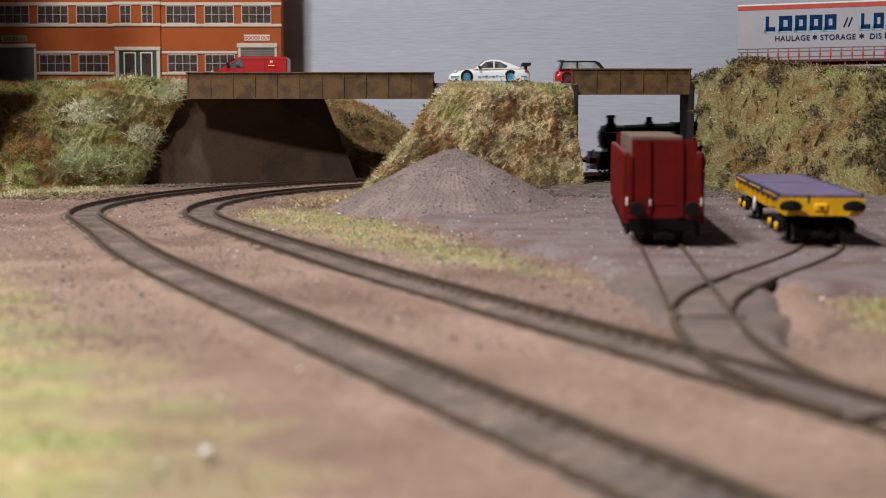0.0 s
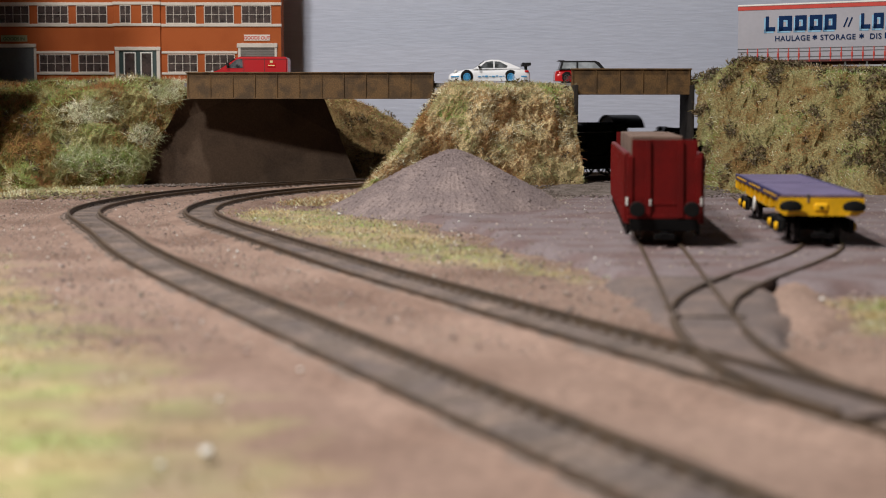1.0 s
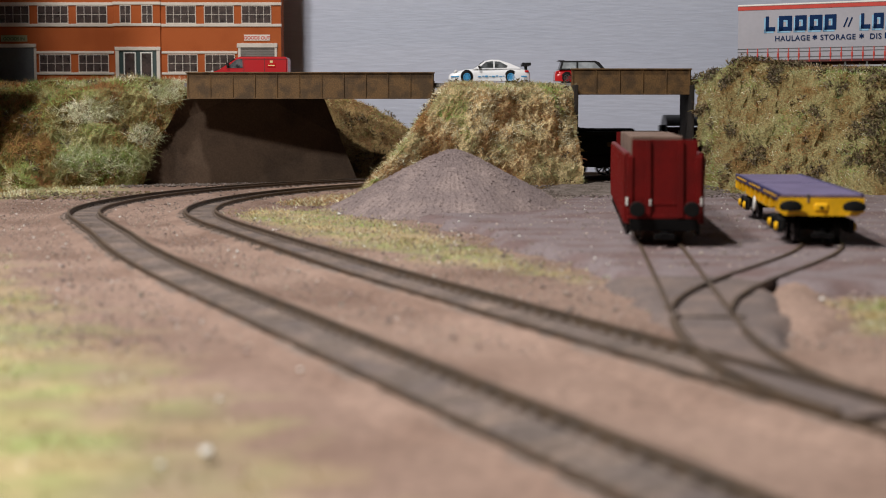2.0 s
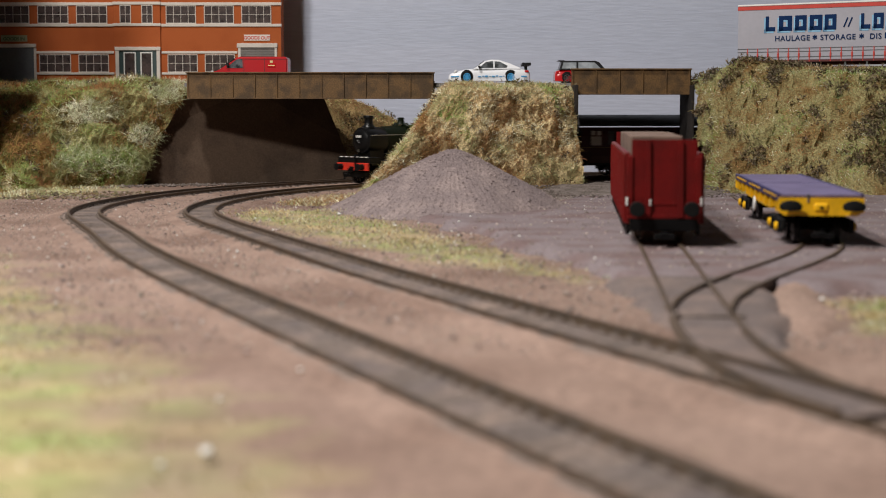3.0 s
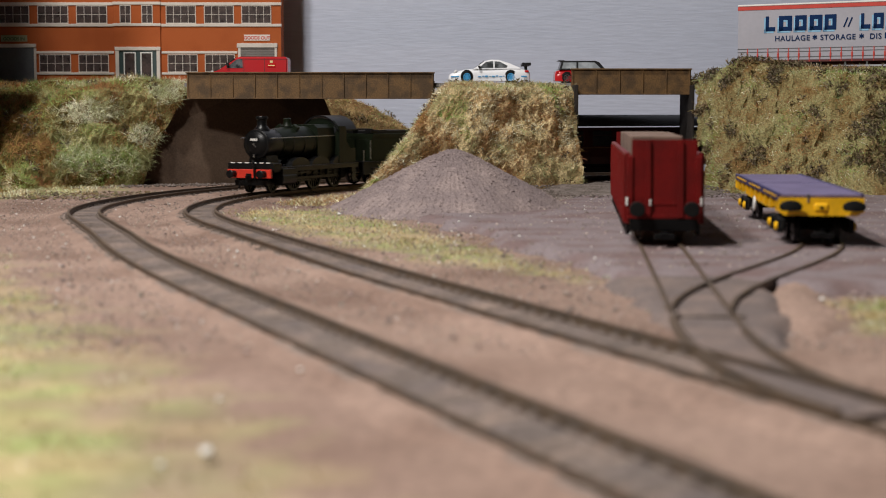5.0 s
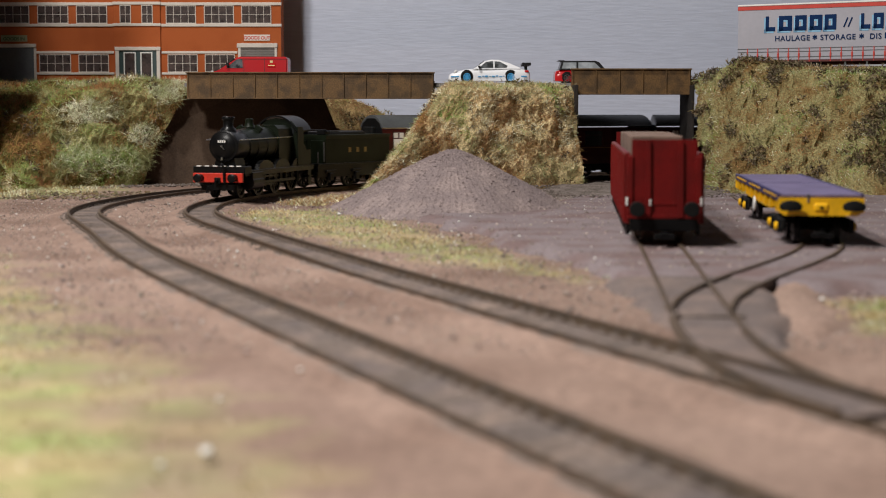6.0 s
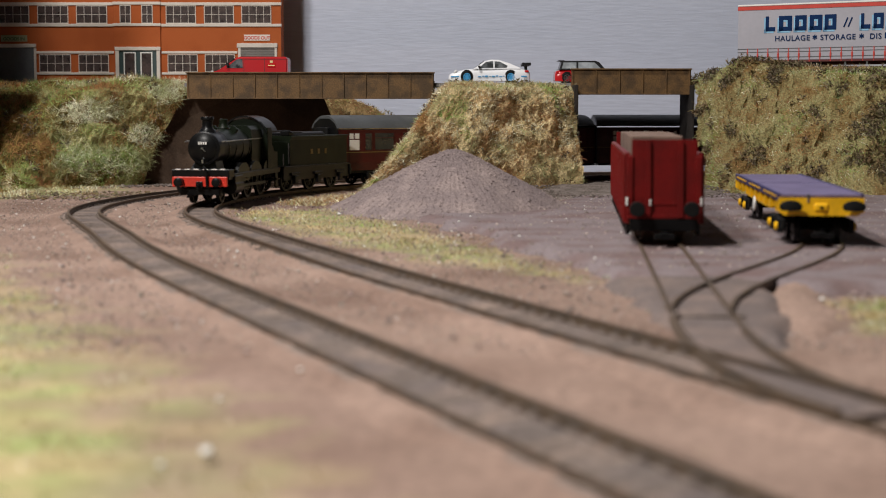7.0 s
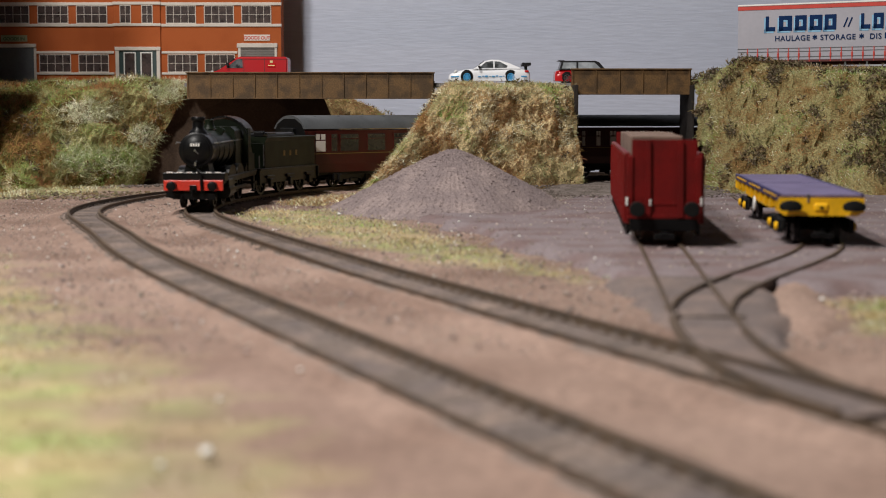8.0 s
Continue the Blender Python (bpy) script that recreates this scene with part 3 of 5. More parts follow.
# ---- colours of the stock ----
BLACK = mat("loco_black", (0.006, 0.006, 0.0065), 0.33, vary=0.2, size=0.01, fine=0.0008, bump=0.04, spec=0.2)
LGREEN = mat("loco_green", (0.0062, 0.0098, 0.0046), 0.42, vary=0.12, size=0.012, fine=0.0009, bump=0.03, spec=0.15)
BUFRED = mat("buffer_beam_red", (0.62, 0.035, 0.018), 0.4, vary=0.1, size=0.008, bump=0.05)
STEEL = mat("bright_steel", (0.36, 0.36, 0.36), 0.3, metal=0.9, vary=0.15, size=0.005, bump=0.05)
BRASS = mat("brass", (0.55, 0.36, 0.12), 0.3, metal=0.9, vary=0.1, size=0.005, bump=0)
GOLD = mat("gold_lettering", (0.22, 0.14, 0.03), 0.5, vary=0.1, size=0.004, bump=0)
WHITE = mat("white_paint", (0.78, 0.77, 0.74), 0.5, vary=0.06, size=0.008, bump=0.05)
MAROON = mat("coach_maroon", (0.060, 0.0055, 0.006), 0.33, vary=0.12, size=0.02, fine=0.001, bump=0.03, spec=0.3)
ROOFG = mat("coach_roof_grey", (0.075, 0.08, 0.084), 0.5, vary=0.15, size=0.02, fine=0.001, bump=0.1)
DGLASS = mat("dark_glass", (0.02, 0.022, 0.024), 0.12, vary=0.1, size=0.01, bump=0, spec=0.6)
FROST = mat("frosted_window", (0.72, 0.70, 0.66), 0.5, vary=0.05, size=0.005, bump=0)
TYRE = mat("black_plastic", (0.008, 0.008, 0.008), 0.65, vary=0.15, size=0.004, bump=0.1, spec=0.15)
WRED = mat("wagon_red", (0.150, 0.007, 0.007), 0.42, vary=0.14, size=0.012, fine=0.001, bump=0.06, other=(0.115, 0.006, 0.006), spec=0.25)
WTAN = mat("wagon_inside_tan", (0.42, 0.2, 0.09), 0.7, vary=0.2, size=0.006, bump=0.2, other=(0.3, 0.12, 0.06))
LOADB = mat("brown_load", (0.175, 0.115, 0.09), 0.8, vary=0.12, size=0.015, fine=0.0012, bump=0.2)
YELLOW = mat("wagon_yellow", (0.88, 0.48, 0.008), 0.4, vary=0.08, size=0.01, fine=0.0012, bump=0.05)
PURPLE = mat("deck_purple", (0.145, 0.120, 0.23), 0.7, vary=0.12, size=0.02, fine=0.0012, bump=0.2)
NAVY = mat("deck_edge_blue", (0.035, 0.03, 0.11), 0.5, vary=0.1, size=0.01, bump=0.05)
RUSTW = mat("rusty_wheel", (0.13, 0.075, 0.05), 0.6, metal=0.4, vary=0.25, size=0.003, bump=0.2)

TRAIN = []


def wheelset(parent, x, r, material, rim, spokes=10, name="wheelset", gauge=8.25):
    """An axle with two spoked wheels; turns about its own axis."""
    bms = [rod((0, -gauge, 0), (0, gauge, 0), 1.0, seg=8)]
    for s in (-1, 1):
        y = s * gauge
        prof = [(y - 1.1, r - 1.6), (y - 1.1, r), (y + 1.1, r), (y + 1.1, r - 1.6)]
        ring = bmesh.new()
        n = 24
        rows = [[ring.verts.new((rr * math.cos(2 * math.pi * i / n), yy, rr * math.sin(2 * math.pi * i / n))) for yy, rr in prof] for i in range(n)]
        for i in range(n):
            a, b = rows[i], rows[(i + 1) % n]
            for k in range(4):
                ring.faces.new((a[k], a[(k + 1) % 4], b[(k + 1) % 4], b[k]))
        bms.append(ring)
        bms.append(rod((0, y - 1.2, 0), (0, y + 1.2, 0), 2.0, seg=10))
        for i in range(spokes):
            a = 2 * math.pi * i / spokes
            bms.append(moved(box(1.5, r - 1.2, -0.45, 0.45, -0.45, 0.45), 0, y, 0, 0, math.degrees(a), 0))
    ob = part(name, join(*bms), material, parent)
    ob.matrix_basis = pose(x * 0.001, 0, r * 0.001)
    return ob, x * 0.001, r * 0.001


def buffer_pair(parent, x, z, sign, gap=11.5, head=4.2, shape=1.0, length=5.5, material=None):
    for y in (-gap, gap):
        hd = lathe([(0, head * 0.9), (0.5, head), (1.1, head), (1.4, head * 0.8)], 20)
        for v in hd.verts:
            v.co.z *= shape
        b = join(rod((0, 0, 0), (sign * (length - 1), 0, 0), 2.3, 1.9, 12), moved(hd, sign * (length - 1) if sign > 0 else -length + 0, 0, 0))
        part("buffer", moved(b, x, y, z), material or BLACK, parent, smooth=True)


def locomotive():
    top = empty("steam_locomotive", "dark green and black model steam locomotive with red buffer beam", "locomotive")
    part("running_plate", join(box(-63, 60, -17, 17, 16.6, 17.6, 0.2), box(-63, 60, -16.4, -15.4, 14.2, 16.7), box(-63, 60, 15.4, 16.4, 14.2, 16.7),
                               box(52, 63, -17.5, 17.5, 15.6, 20.4, 0.3)), BLACK, top)
    part("frame", join(box(-62, 62, -6, 6, 6, 16.6, 0.3), box(56, 63, -12, 12, 5.5, 9)), BLACK, top)
    part("buffer_beam", box(63, 65, -16.6, 16.6, 10.4, 16.2, 0.25), BUFRED, top, "bright red buffer beam")
    part("coupling_hook", join(rod((65, 0, 11.5), (69, 0, 11.5), 0.7, seg=8), rod((68.5, 0, 12), (68.5, 0, 7.5), 0.6, seg=8), box(65, 66, -2, 2, 9.5, 13.5, 0.2)), BLACK, top)
    part("vacuum_pipe", join(rod((66, 5, 10), (66.3, 4.5, 20), 0.8, seg=8), rod((66.3, 4.5, 20), (63, 2, 22), 0.8, seg=8), rod((66, -6, 8), (66, -7, 4), 0.7, seg=8)), BLACK, top)
    buffer_pair(top, 65, 13.2, 1, 11.4, 2.7)
    part("lamp_bar", join(*[box(62.6, 63.2, y - 1.6, y + 1.6, 20.2, 20.8, 0.1) for y in (-13.5, -8.0, -2.5, 3.0, 8.5, 13.5)]), WHITE, top, "bright lamp irons and edging")
    part("smokebox", moved(lathe([(36, 9.8), (36.5, 10.0), (54, 10.0), (55.2, 9.8), (55.6, 8.9)], 32), 0, 0, 32.8), BLACK, top, smooth=True)
    part("smokebox_saddle", prism([(-8, 17.5), (8, 17.5), (6, 26), (-6, 26)], 38, 53, "x"), BLACK, top)
    door = part("smokebox_door", moved(lathe([(55.2, 8.3), (55.9, 8.2), (57.2, 6.2), (57.8, 3), (57.9, 0.3)], 28), 0, 0, 32.8), BLACK, top, smooth=True)
    part("door_handle", join(rod((57.8, 0, 32.8), (59.4, 0, 32.8), 0.6, seg=8), rod((59.2, 0, 32.8), (59.2, 2.0, 30.8), 0.3, seg=6)), STEEL, door)
    part("number_panel", join(box(56.8, 58.0, -3.4, 3.4, 34.6, 37.0, 0.2)), BLACK, door)
    part("number_bars", join(*[box(58.0, 58.2, -2.6 + i * 1.4, -1.7 + i * 1.4, 35.0, 36.6) for i in range(4)]), WHITE, door, "white number bars")
    part("lamp_iron", join(box(57.3, 58.6, -0.5, 0.5, 24.0, 26)), STEEL, door)
    part("boiler", moved(lathe([(-10, 11.4), (10, 11.2), (36.2, 9.9)], 32), 0, 0, 33.0), LGREEN, top, smooth=True)
    for x in (-6, 8, 22, 34):
        part("boiler_band", moved(lathe([(x - 0.4, 11.55 - max(0, x - 8) * 0.05), (x + 0.4, 11.55 - max(0, x - 8) * 0.05)], 32), 0, 0, 32.2), BLACK, top, smooth=True)
    fb = [(-11.6, 17.5), (11.6, 17.5), (12, 38), (11.4, 43), (9, 45.4), (-9, 45.4), (-11.4, 43), (-12, 38)]
    part("firebox", prism(fb, -35, -9, "x"), LGREEN, top, smooth=True)
    part("chimney", moved(lathe([(41.8, 5.4), (43.5, 4.8), (44.4, 3.7), (45.6, 3.15), (49, 3.3), (49.4, 4.0), (50.4, 4.1), (51.4, 3.7), (51.5, 2.5)], 20, "z"), 47.5, 0, 0), BLACK, top, smooth=True)
    part("safety_valve_cover", moved(lathe([(44.2, 4.4), (45.4, 3.1), (47.2, 2.6), (49.4, 2.7), (50, 1.8)], 18, "z"), 13, 0, 0), LGREEN, top, smooth=True)
    part("top_feed", join(*[moved(box(-1.5, 1.5, -2.5, 2.5, -2, 2, 0.6), 13, s * 6.5, 43.2, s * -35) for s in (-1, 1)]), LGREEN, top)
    for s in (-1, 1):
        part("handrail", join(rod((-33, s * 12.2, 37.4), (56, s * 11.3, 36.6), 0.35, seg=6), *[rod((x, s * 9.5, 36.8), (x, s * 12, 37), 0.4, seg=6) for x in (-25, 0, 25, 50)]), STEEL, top)
        part("cylinder", join(moved(rod((-9, 0, 0), (9, 0, 0), 4.6, seg=16), 42, s * 14, 9.8), box(33, 51, s * 14 - 3.8, s * 14 + 3.8, 10, 16.5, 0.4),
                              moved(rod((-10.5, 0, 0), (-9, 0, 0), 3.2, seg=14), 42, s * 14, 9.8)), BLACK, top)
        part("connecting_rod", box(-32, 26, s * 14.2 - 0.4, s * 14.2 + 0.4, 8.2, 10.2, 0.2), BLACK, top)
        part("slide_bar", join(box(8, 33, s * 14.4 - 0.7, s * 14.4 + 0.7, 12.2, 13.3), box(8, 33, s * 14.4 - 0.7, s * 14.4 + 0.7, 7, 8)), BLACK, top)
        for x, w in ((21, 10), (-8, 10), (-39, 9)):
            a = [(x + 13 * math.cos(math.pi * i / 10), 17.5 + (13 * math.sin(math.pi * i / 10) if i not in (0, 10) else 0) * 0.45) for i in range(11)]
            part("splasher", prism(a, s * 10.5, s * 15, "y"), BLACK, top)
        part("step", join(box(-60, -54, s * 15.2 - 0.5, s * 15.2 + 0.5, 4, 16), box(-61, -53, s * 14, s * 17, 4, 4.8), box(-61, -53, s * 14, s * 17, 9.5, 10.3)), BLACK, top)
        part("cab_side", join(prism([(-60, 17.5), (-35, 17.5), (-35, 44), (-44, 44), (-46, 41), (-46, 33), (-52, 28), (-60, 28)], s * 14.6, s * 15.6, "y")), LGREEN, top)
    part("cab_front", prism([(-15.4, 17.5), (15.4, 17.5), (15.4, 43), (11, 48), (0, 50), (-11, 48), (-15.4, 43)], -35.6, -34.6, "x"), LGREEN, top)
    for s in (-1, 1):
        part("spectacle_window", moved(lathe([(-34.7, 2.6), (-34.3, 2.6)], 18), 0, s * 10.5, 41), DGLASS, top)
    arc = [(16.2 * math.sin(a), 35.4 + 16.4 * math.cos(a)) for a in [radians(-68 + 136 * i / 16) for i in range(17)]]
    arc2 = [(15.6 * math.sin(a), 34.6 + 16.2 * math.cos(a)) for a in [radians(68 - 136 * i / 16) for i in range(17)]]
    part("cab_roof", prism(arc + arc2, -63, -33.5, "x"), BLACK, top, smooth=True)
    part("backhead", box(-38, -35.4, -9, 9, 18, 38, 0.5), BLACK, top)
    wh = [wheelset(top, x, 11.2, BLACK, BLACK, 16, "driving_wheelset") for x in (21, -8, -39)] + [wheelset(top, 50, 6.4, BLACK, BLACK, 10, "pony_wheelset")]
    TRAIN.append((top, -0.024, -0.106, wh, []))


def tender():
    top = empty("tender", "dark green model locomotive tender with gold side bars", "tender")
    sec = [(-14.6, 17.5), (14.6, 17.5), (14.6, 35), (16, 37.6), (15.4, 38), (-15.4, 38), (-16, 37.6), (-14.6, 35)]
    part("tank", prism(sec, -46, 36, "x"), LGREEN, top)
    part("coal", moved(box(-20, 30, -12, 12, 36, 40.5, 2.5, 2), 0, 0, 0), BLACK, top)
    part("frame", join(box(-47, 47, -15.8, -14.6, 8, 16.6, 0.2), box(-47, 47, 14.6, 15.8, 8, 16.6, 0.2), box(-47, 47, -16.4, 16.4, 16.4, 17.6, 0.2), box(-48, -46.5, -17, 17, 9, 16.5, 0.2)), BLACK, top)
    for s in (-1, 1):
        for x in (-32, 0, 32):
            part("axlebox", join(box(x - 2.4, x + 2.4, s * 16.6 - 1, s * 16.6 + 1, 5.5, 11, 0.4), box(x - 6, x + 6, s * 16.4 - 0.7, s * 16.4 + 0.7, 11, 13, 0.3)), BLACK, top)
        part("lettering_bars", join(*[box(x - 1.5, x + 1.5, s * 14.6 - 0.15, s * 14.6 + 0.15, 25, 28.6) for x in (-14, -4, 6)]), GOLD, top, "gold lettering bars")
        part("handrail", join(rod((37, s * 14, 19), (37, s * 14, 33), 0.4, seg=6), rod((45, s * 14.5, 17), (45, s * 14.5, 26), 0.4, seg=6)), STEEL, top)
        part("front_plate", box(36, 37, s * 8 - 6, s * 8 + 6, 17.5, 34, 0.2), LGREEN, top)
    part("toolbox", join(box(28, 35, 6, 13, 38, 41, 0.4), box(28, 35, -13, -6, 38, 41, 0.4)), BLACK, top)
    part("fill_rail", join(rod((33, -13, 41.3), (33, 13, 41.3), 0.5, seg=8), rod((20, 14.8, 40.2), (35, 14.8, 40.2), 0.5, seg=8)), BLACK, top)
    buffer_pair(top, -48, 12.5, -1, 11.6, 3.4)
    wh = [wheelset(top, x, 8.0, BLACK, BLACK, 10) for x in (-32, 0, 32)]
    TRAIN.append((top, -0.162, -0.208, wh, []))


def bogie(parent, x, name="bogie", gap=17.0, r=6.8, frame=BLACK, spot=None):
    b = part(name, join(box(-gap - 7, gap + 7, -14.6, -13, 5.5, 10, 0.4), box(-gap - 7, gap + 7, 13, 14.6, 5.5, 10, 0.4), box(-4, 4, -13.5, 13.5, 7, 11, 0.3),
                        *[box(k - 2.4, k + 2.4, s * 14.6 - 1.1, s * 14.6 + 1.1, 4, 9.4, 0.4) for k in (-gap, gap) for s in (-1, 1)],
                        *[box(-5, 5, s * 14.4 - 1, s * 14.4 + 1, 3.6, 6.4, 0.5) for s in (-1, 1)]), frame, parent)
    b.matrix_basis = pose(x * 0.001, 0, 0)
    if spot:
        for k in (-gap, gap):
            for s in (-1, 1):
                part("axle_cap", moved(lathe([(0, 1.9), (0.8, 1.9), (1.2, 1.2)] if s > 0 else [(0, 1.9), (-0.8, 1.9), (-1.2, 1.2)], 14, "y"), k, s * 15.7, 6.6), spot, b, "yellow axle cap")
    ws = [wheelset(b, k, r, RUSTW if spot is None and frame is TYRE else BLACK, BLACK, 8) for k in (-gap, gap)]
    return b, ws


def coach(front, wins, label, group, L=130.0):
    top = empty("passenger_coach", label, "coach", group)
    a = [radians(-62 + 124 * i / 14) for i in range(15)]
    roof = [(19.3 * math.sin(t), 33.6 + 18.2 * math.cos(t)) for t in a]
    body = [(-16.4, 11), (16.4, 11), (17.2, 17), (17.0, 34), (16.4, 41.0), (-16.4, 41.0), (-17.0, 34), (-17.2, 17)]
    part("body", prism(body, -L, L, "x"), MAROON, top)
    part("roof", prism(roof[::-1], -L - 0.6, L + 0.6, "x"), ROOFG, top, "dull dark grey roof", smooth=True)
    part("underframe", join(box(-L + 1, L - 1, -15.5, 15.5, 9, 11, 0.2), box(-28, 4, -15, 15, 4, 9, 0.6), box(12, 30, -14, 14, 4.5, 9, 0.6), box(-50, -36, -14, 14, 5, 9, 0.6)), BLACK, top)
    for s in (-1, 1):
        part("end_panel", prism([(-16.2, 9), (16.2, 9), (16.6, 39.4), (13, 45.5), (6, 49.3), (-6, 49.3), (-13, 45.5), (-16.6, 39.4)], s * L, s * (L + 0.7), "x"), BLACK, top)
        part("gangway", join(box(s * (L + 2.2) - 2, s * (L + 2.2) + 2, -7, 7, 12, 43, 0.8)), TYRE, top, "black corridor bellows")
        buffer_pair(top, s * (L + 0.5), 13, s, 11.6, 3.2, length=3.6)
        for ln in (24.2,):
            part("lining", box(-L, L, s * 17.15 - 0.18, s * 17.15 + 0.12, ln, ln + 0.5), GOLD, top, "thin gold lining")
        for x, w, kind in wins:
            z0, z1 = (26.0, 38.3)
            y = s * 16.98
            if kind == "f":
                part("window", join(box(x - w / 2, x + w / 2, y - 0.25, y + 0.25, z0, 33.6, 0.1), box(x - w / 2, x - w * 0.07, y - 0.25, y + 0.05, 34.4, z1, 0.1), box(x + w * 0.07, x + w / 2, y - 0.25, y + 0.05, 34.4, z1, 0.1)), FROST, top, "pale frosted window")
            else:
                wn = part("window", box(x - w / 2, x + w / 2, y - 0.3, y + 0.2, z0, z1, 0.15), DGLASS, top)
                part("window_frame", join(box(x - w / 2 - 0.5, x + w / 2 + 0.5, y - 0.3, y + 0.35, z0 - 0.6, z0), box(x - w / 2 - 0.5, x + w / 2 + 0.5, y - 0.3, y + 0.35, z1 - 3.6, z1 - 3.1),
                                          box(x - w / 2 - 0.5, x - w / 2, y - 0.3, y + 0.35, z0, z1), box(x + w / 2, x + w / 2 + 0.5, y - 0.3, y + 0.35, z0, z1)), MAROON, wn)
        for x in (-L + 5, L - 5, 0):
            part("door_line", join(box(x - 4, x - 3.7, s * 17.2 - 0.2, s * 17.2 + 0.1, 12, 40), box(x + 3.7, x + 4, s * 17.2 - 0.2, s * 17.2 + 0.1, 12, 40), rod((x + 2.6, s * 17.3, 23), (x + 2.6, s * 17.9, 23), 0.5, seg=6)), BLACK, top)
    for x in range(-115, 120, 23):
        part("roof_vent", join(moved(lathe([(0, 1.8), (1.1, 1.7), (1.5, 1.0)], 12, "z"), x, 4.5, 49.9)), ROOFG, top)
    part("rain_strip", join(box(-L, L, 9.0, 9.5, 48.2, 48.9), box(-L, L, -9.5, -9.0, 48.2, 48.9)), ROOFG, top)
    bs, ws = [], []
    for x in (L - 45, 45 - L):
        b, w = bogie(top, x)
        bs.append((b, x * 0.001, front - L * 0.001 + x * 0.001))
        ws += w
    TRAIN.append((top, front - 0.045, front - 0.002 * L + 0.045, ws, bs))


locomotive()
tender()
WIN_A = [(116, 9, "f"), (103, 6, "d")] + [(88 - 27 * i, 18, "d") for i in range(7)] + [(-101, 6, "d"), (-115, 9, "f")]
WIN_B = [(114 - 12.7 * i, (5.2, 2.4, 3.6)[i % 3], "f") for i in range(19)]
coach(-0.239, [(x + 4, w, k) for x, w, k in WIN_A], "maroon model passenger coach with grey roof and frosted end window", "coaches of the train", 134.0)
coach(-0.516, WIN_B, "maroon model passenger coach with rows of small pale windows", "coaches of the train")

# ---- stock on the sidings ----


def box_wagon():
    top = empty("box_wagon", "dark red bogie box wagon loaded with brown blocks", "wagon", "wagons in the yard")
    L = 118.0
    for s in (-1, 1):
        part("side_panel", box(-L, L, s * 15.8 - 0.6, s * 15.8 + 0.6, 8.5, 36.6, 0.2), WRED, top)
        part("side_lining", box(-L + 1.4, L - 1.4, s * 14.9 - 0.25, s * 14.9 + 0.25, 10, 36.0), WTAN, top, "scuffed tan inner face")
        part("top_rail", box(-L, L, s * 16.0 - 1.1, s * 16.0 + 1.1, 36.4, 37.6, 0.25), WRED, top)
        for i in range(17):
            x = -L + 4 + i * (2 * L - 8) / 16
            part("side_rib", box(x - 1.0, x + 1.0, s * 16.4, s * 17.6, 8.5, 36.4, 0.25), WRED, top)
        part("solebar", box(-L, L, s * 13.5 - 1, s * 13.5 + 1, 6.5, 9.5, 0.2), BLACK, top)
        for i in range(12):
            x = -L + 6 + i * (2 * L - 12) / 11
            part("door_spring", join(box(x - 1.6, x + 1.6, s * 15.6 - 0.8, s * 15.6 + 0.8, 5.0, 9.2, 0.3), rod((x, s * 15.6, 5.2), (x, s * 15.6, 3.6), 1.1, seg=8)), BLACK, top)
        e = s * L
        outl = [(-16.4, 10.8), (16.4, 10.8), (16.4, 36.8), (14.2, 36.8), (14.2, 43), (-14.2, 43), (-14.2, 36.8), (-16.4, 36.8)]
        end = part("end_panel", prism(outl, e, e + s * 1.4, "x"), WRED, top)
        for y in (-7.1, 7.1):
            part("end_rib", prism([(y - 1.3, 11.2), (y + 1.3, 11.2), (y + 1.0, 42.6), (y - 1.0, 42.6)], e + s * 1.4, e + s * 2.8, "x"), WRED, end)
        for y in (-15.0, 15.0):
            part("corner_post", box(min(e, e + s * 2.4), max(e, e + s * 2.4), y - 1.4, y + 1.4, 12.6, 36.4, 0.3), WRED, end)
        part("end_sill", box(min(e, e + s * 2.0), max(e, e + s * 2.0), -16.2, 16.2, 10.6, 12.6, 0.3), WRED, end)
        part("cross_rail", box(min(e, e + s * 1.9), max(e, e + s * 1.9), -13, 13, 16.2, 17.2, 0.2), WRED, end)
        for y in (-16.2, -6.0 * s, 16.2):
            part("lamp_bracket", box(min(e, e + s * 3.4), max(e, e + s * 3.4), y - 0.45, y + 0.45, 16.0, 19.4 if abs(y) > 10 else 18.6, 0.3), WHITE, end, "white lamp bracket")
        part("headstock", box(min(e, e + s * 2), max(e, e + s * 2), -15.0, 15.0, 5.6, 10.6, 0.3), BLACK, top)
        part("coupler", join(box(min(e, e + s * 9), max(e, e + s * 9), -1.6, 1.6, 3.4, 5.4, 0.3), box(min(e + s * 7, e + s * 9), max(e + s * 7, e + s * 9), -4.5, 4.5, 2.6, 5.0, 0.3)), BLACK, top)
        buffer_pair(top, e + s * 1.4, 14.8, s, 11.8, 3.5, 0.9, 6.5, TYRE)
    part("floor", box(-L, L, -15, 15, 8.4, 9.4), WTAN, top)
    for i, x in enumerate((-34, 18, 70)):
        h = (43.6, 44.0, 43.6)[i]
        part("load_block", box(x - 25, x + 25, -12.4, 12.4, 9.4, h, 0.5), LOADB, top, "smooth brown load block")
    for x in (-84, 84):
        bogie(top, x, gap=14, frame=TYRE)
    top.matrix_world = pose(0.0905 + 0.0104, 0.619 + 0.118, TOP, 0, 0, 90 - 5.0) @ Matrix.Diagonal((1, 0.93, 1, 1))


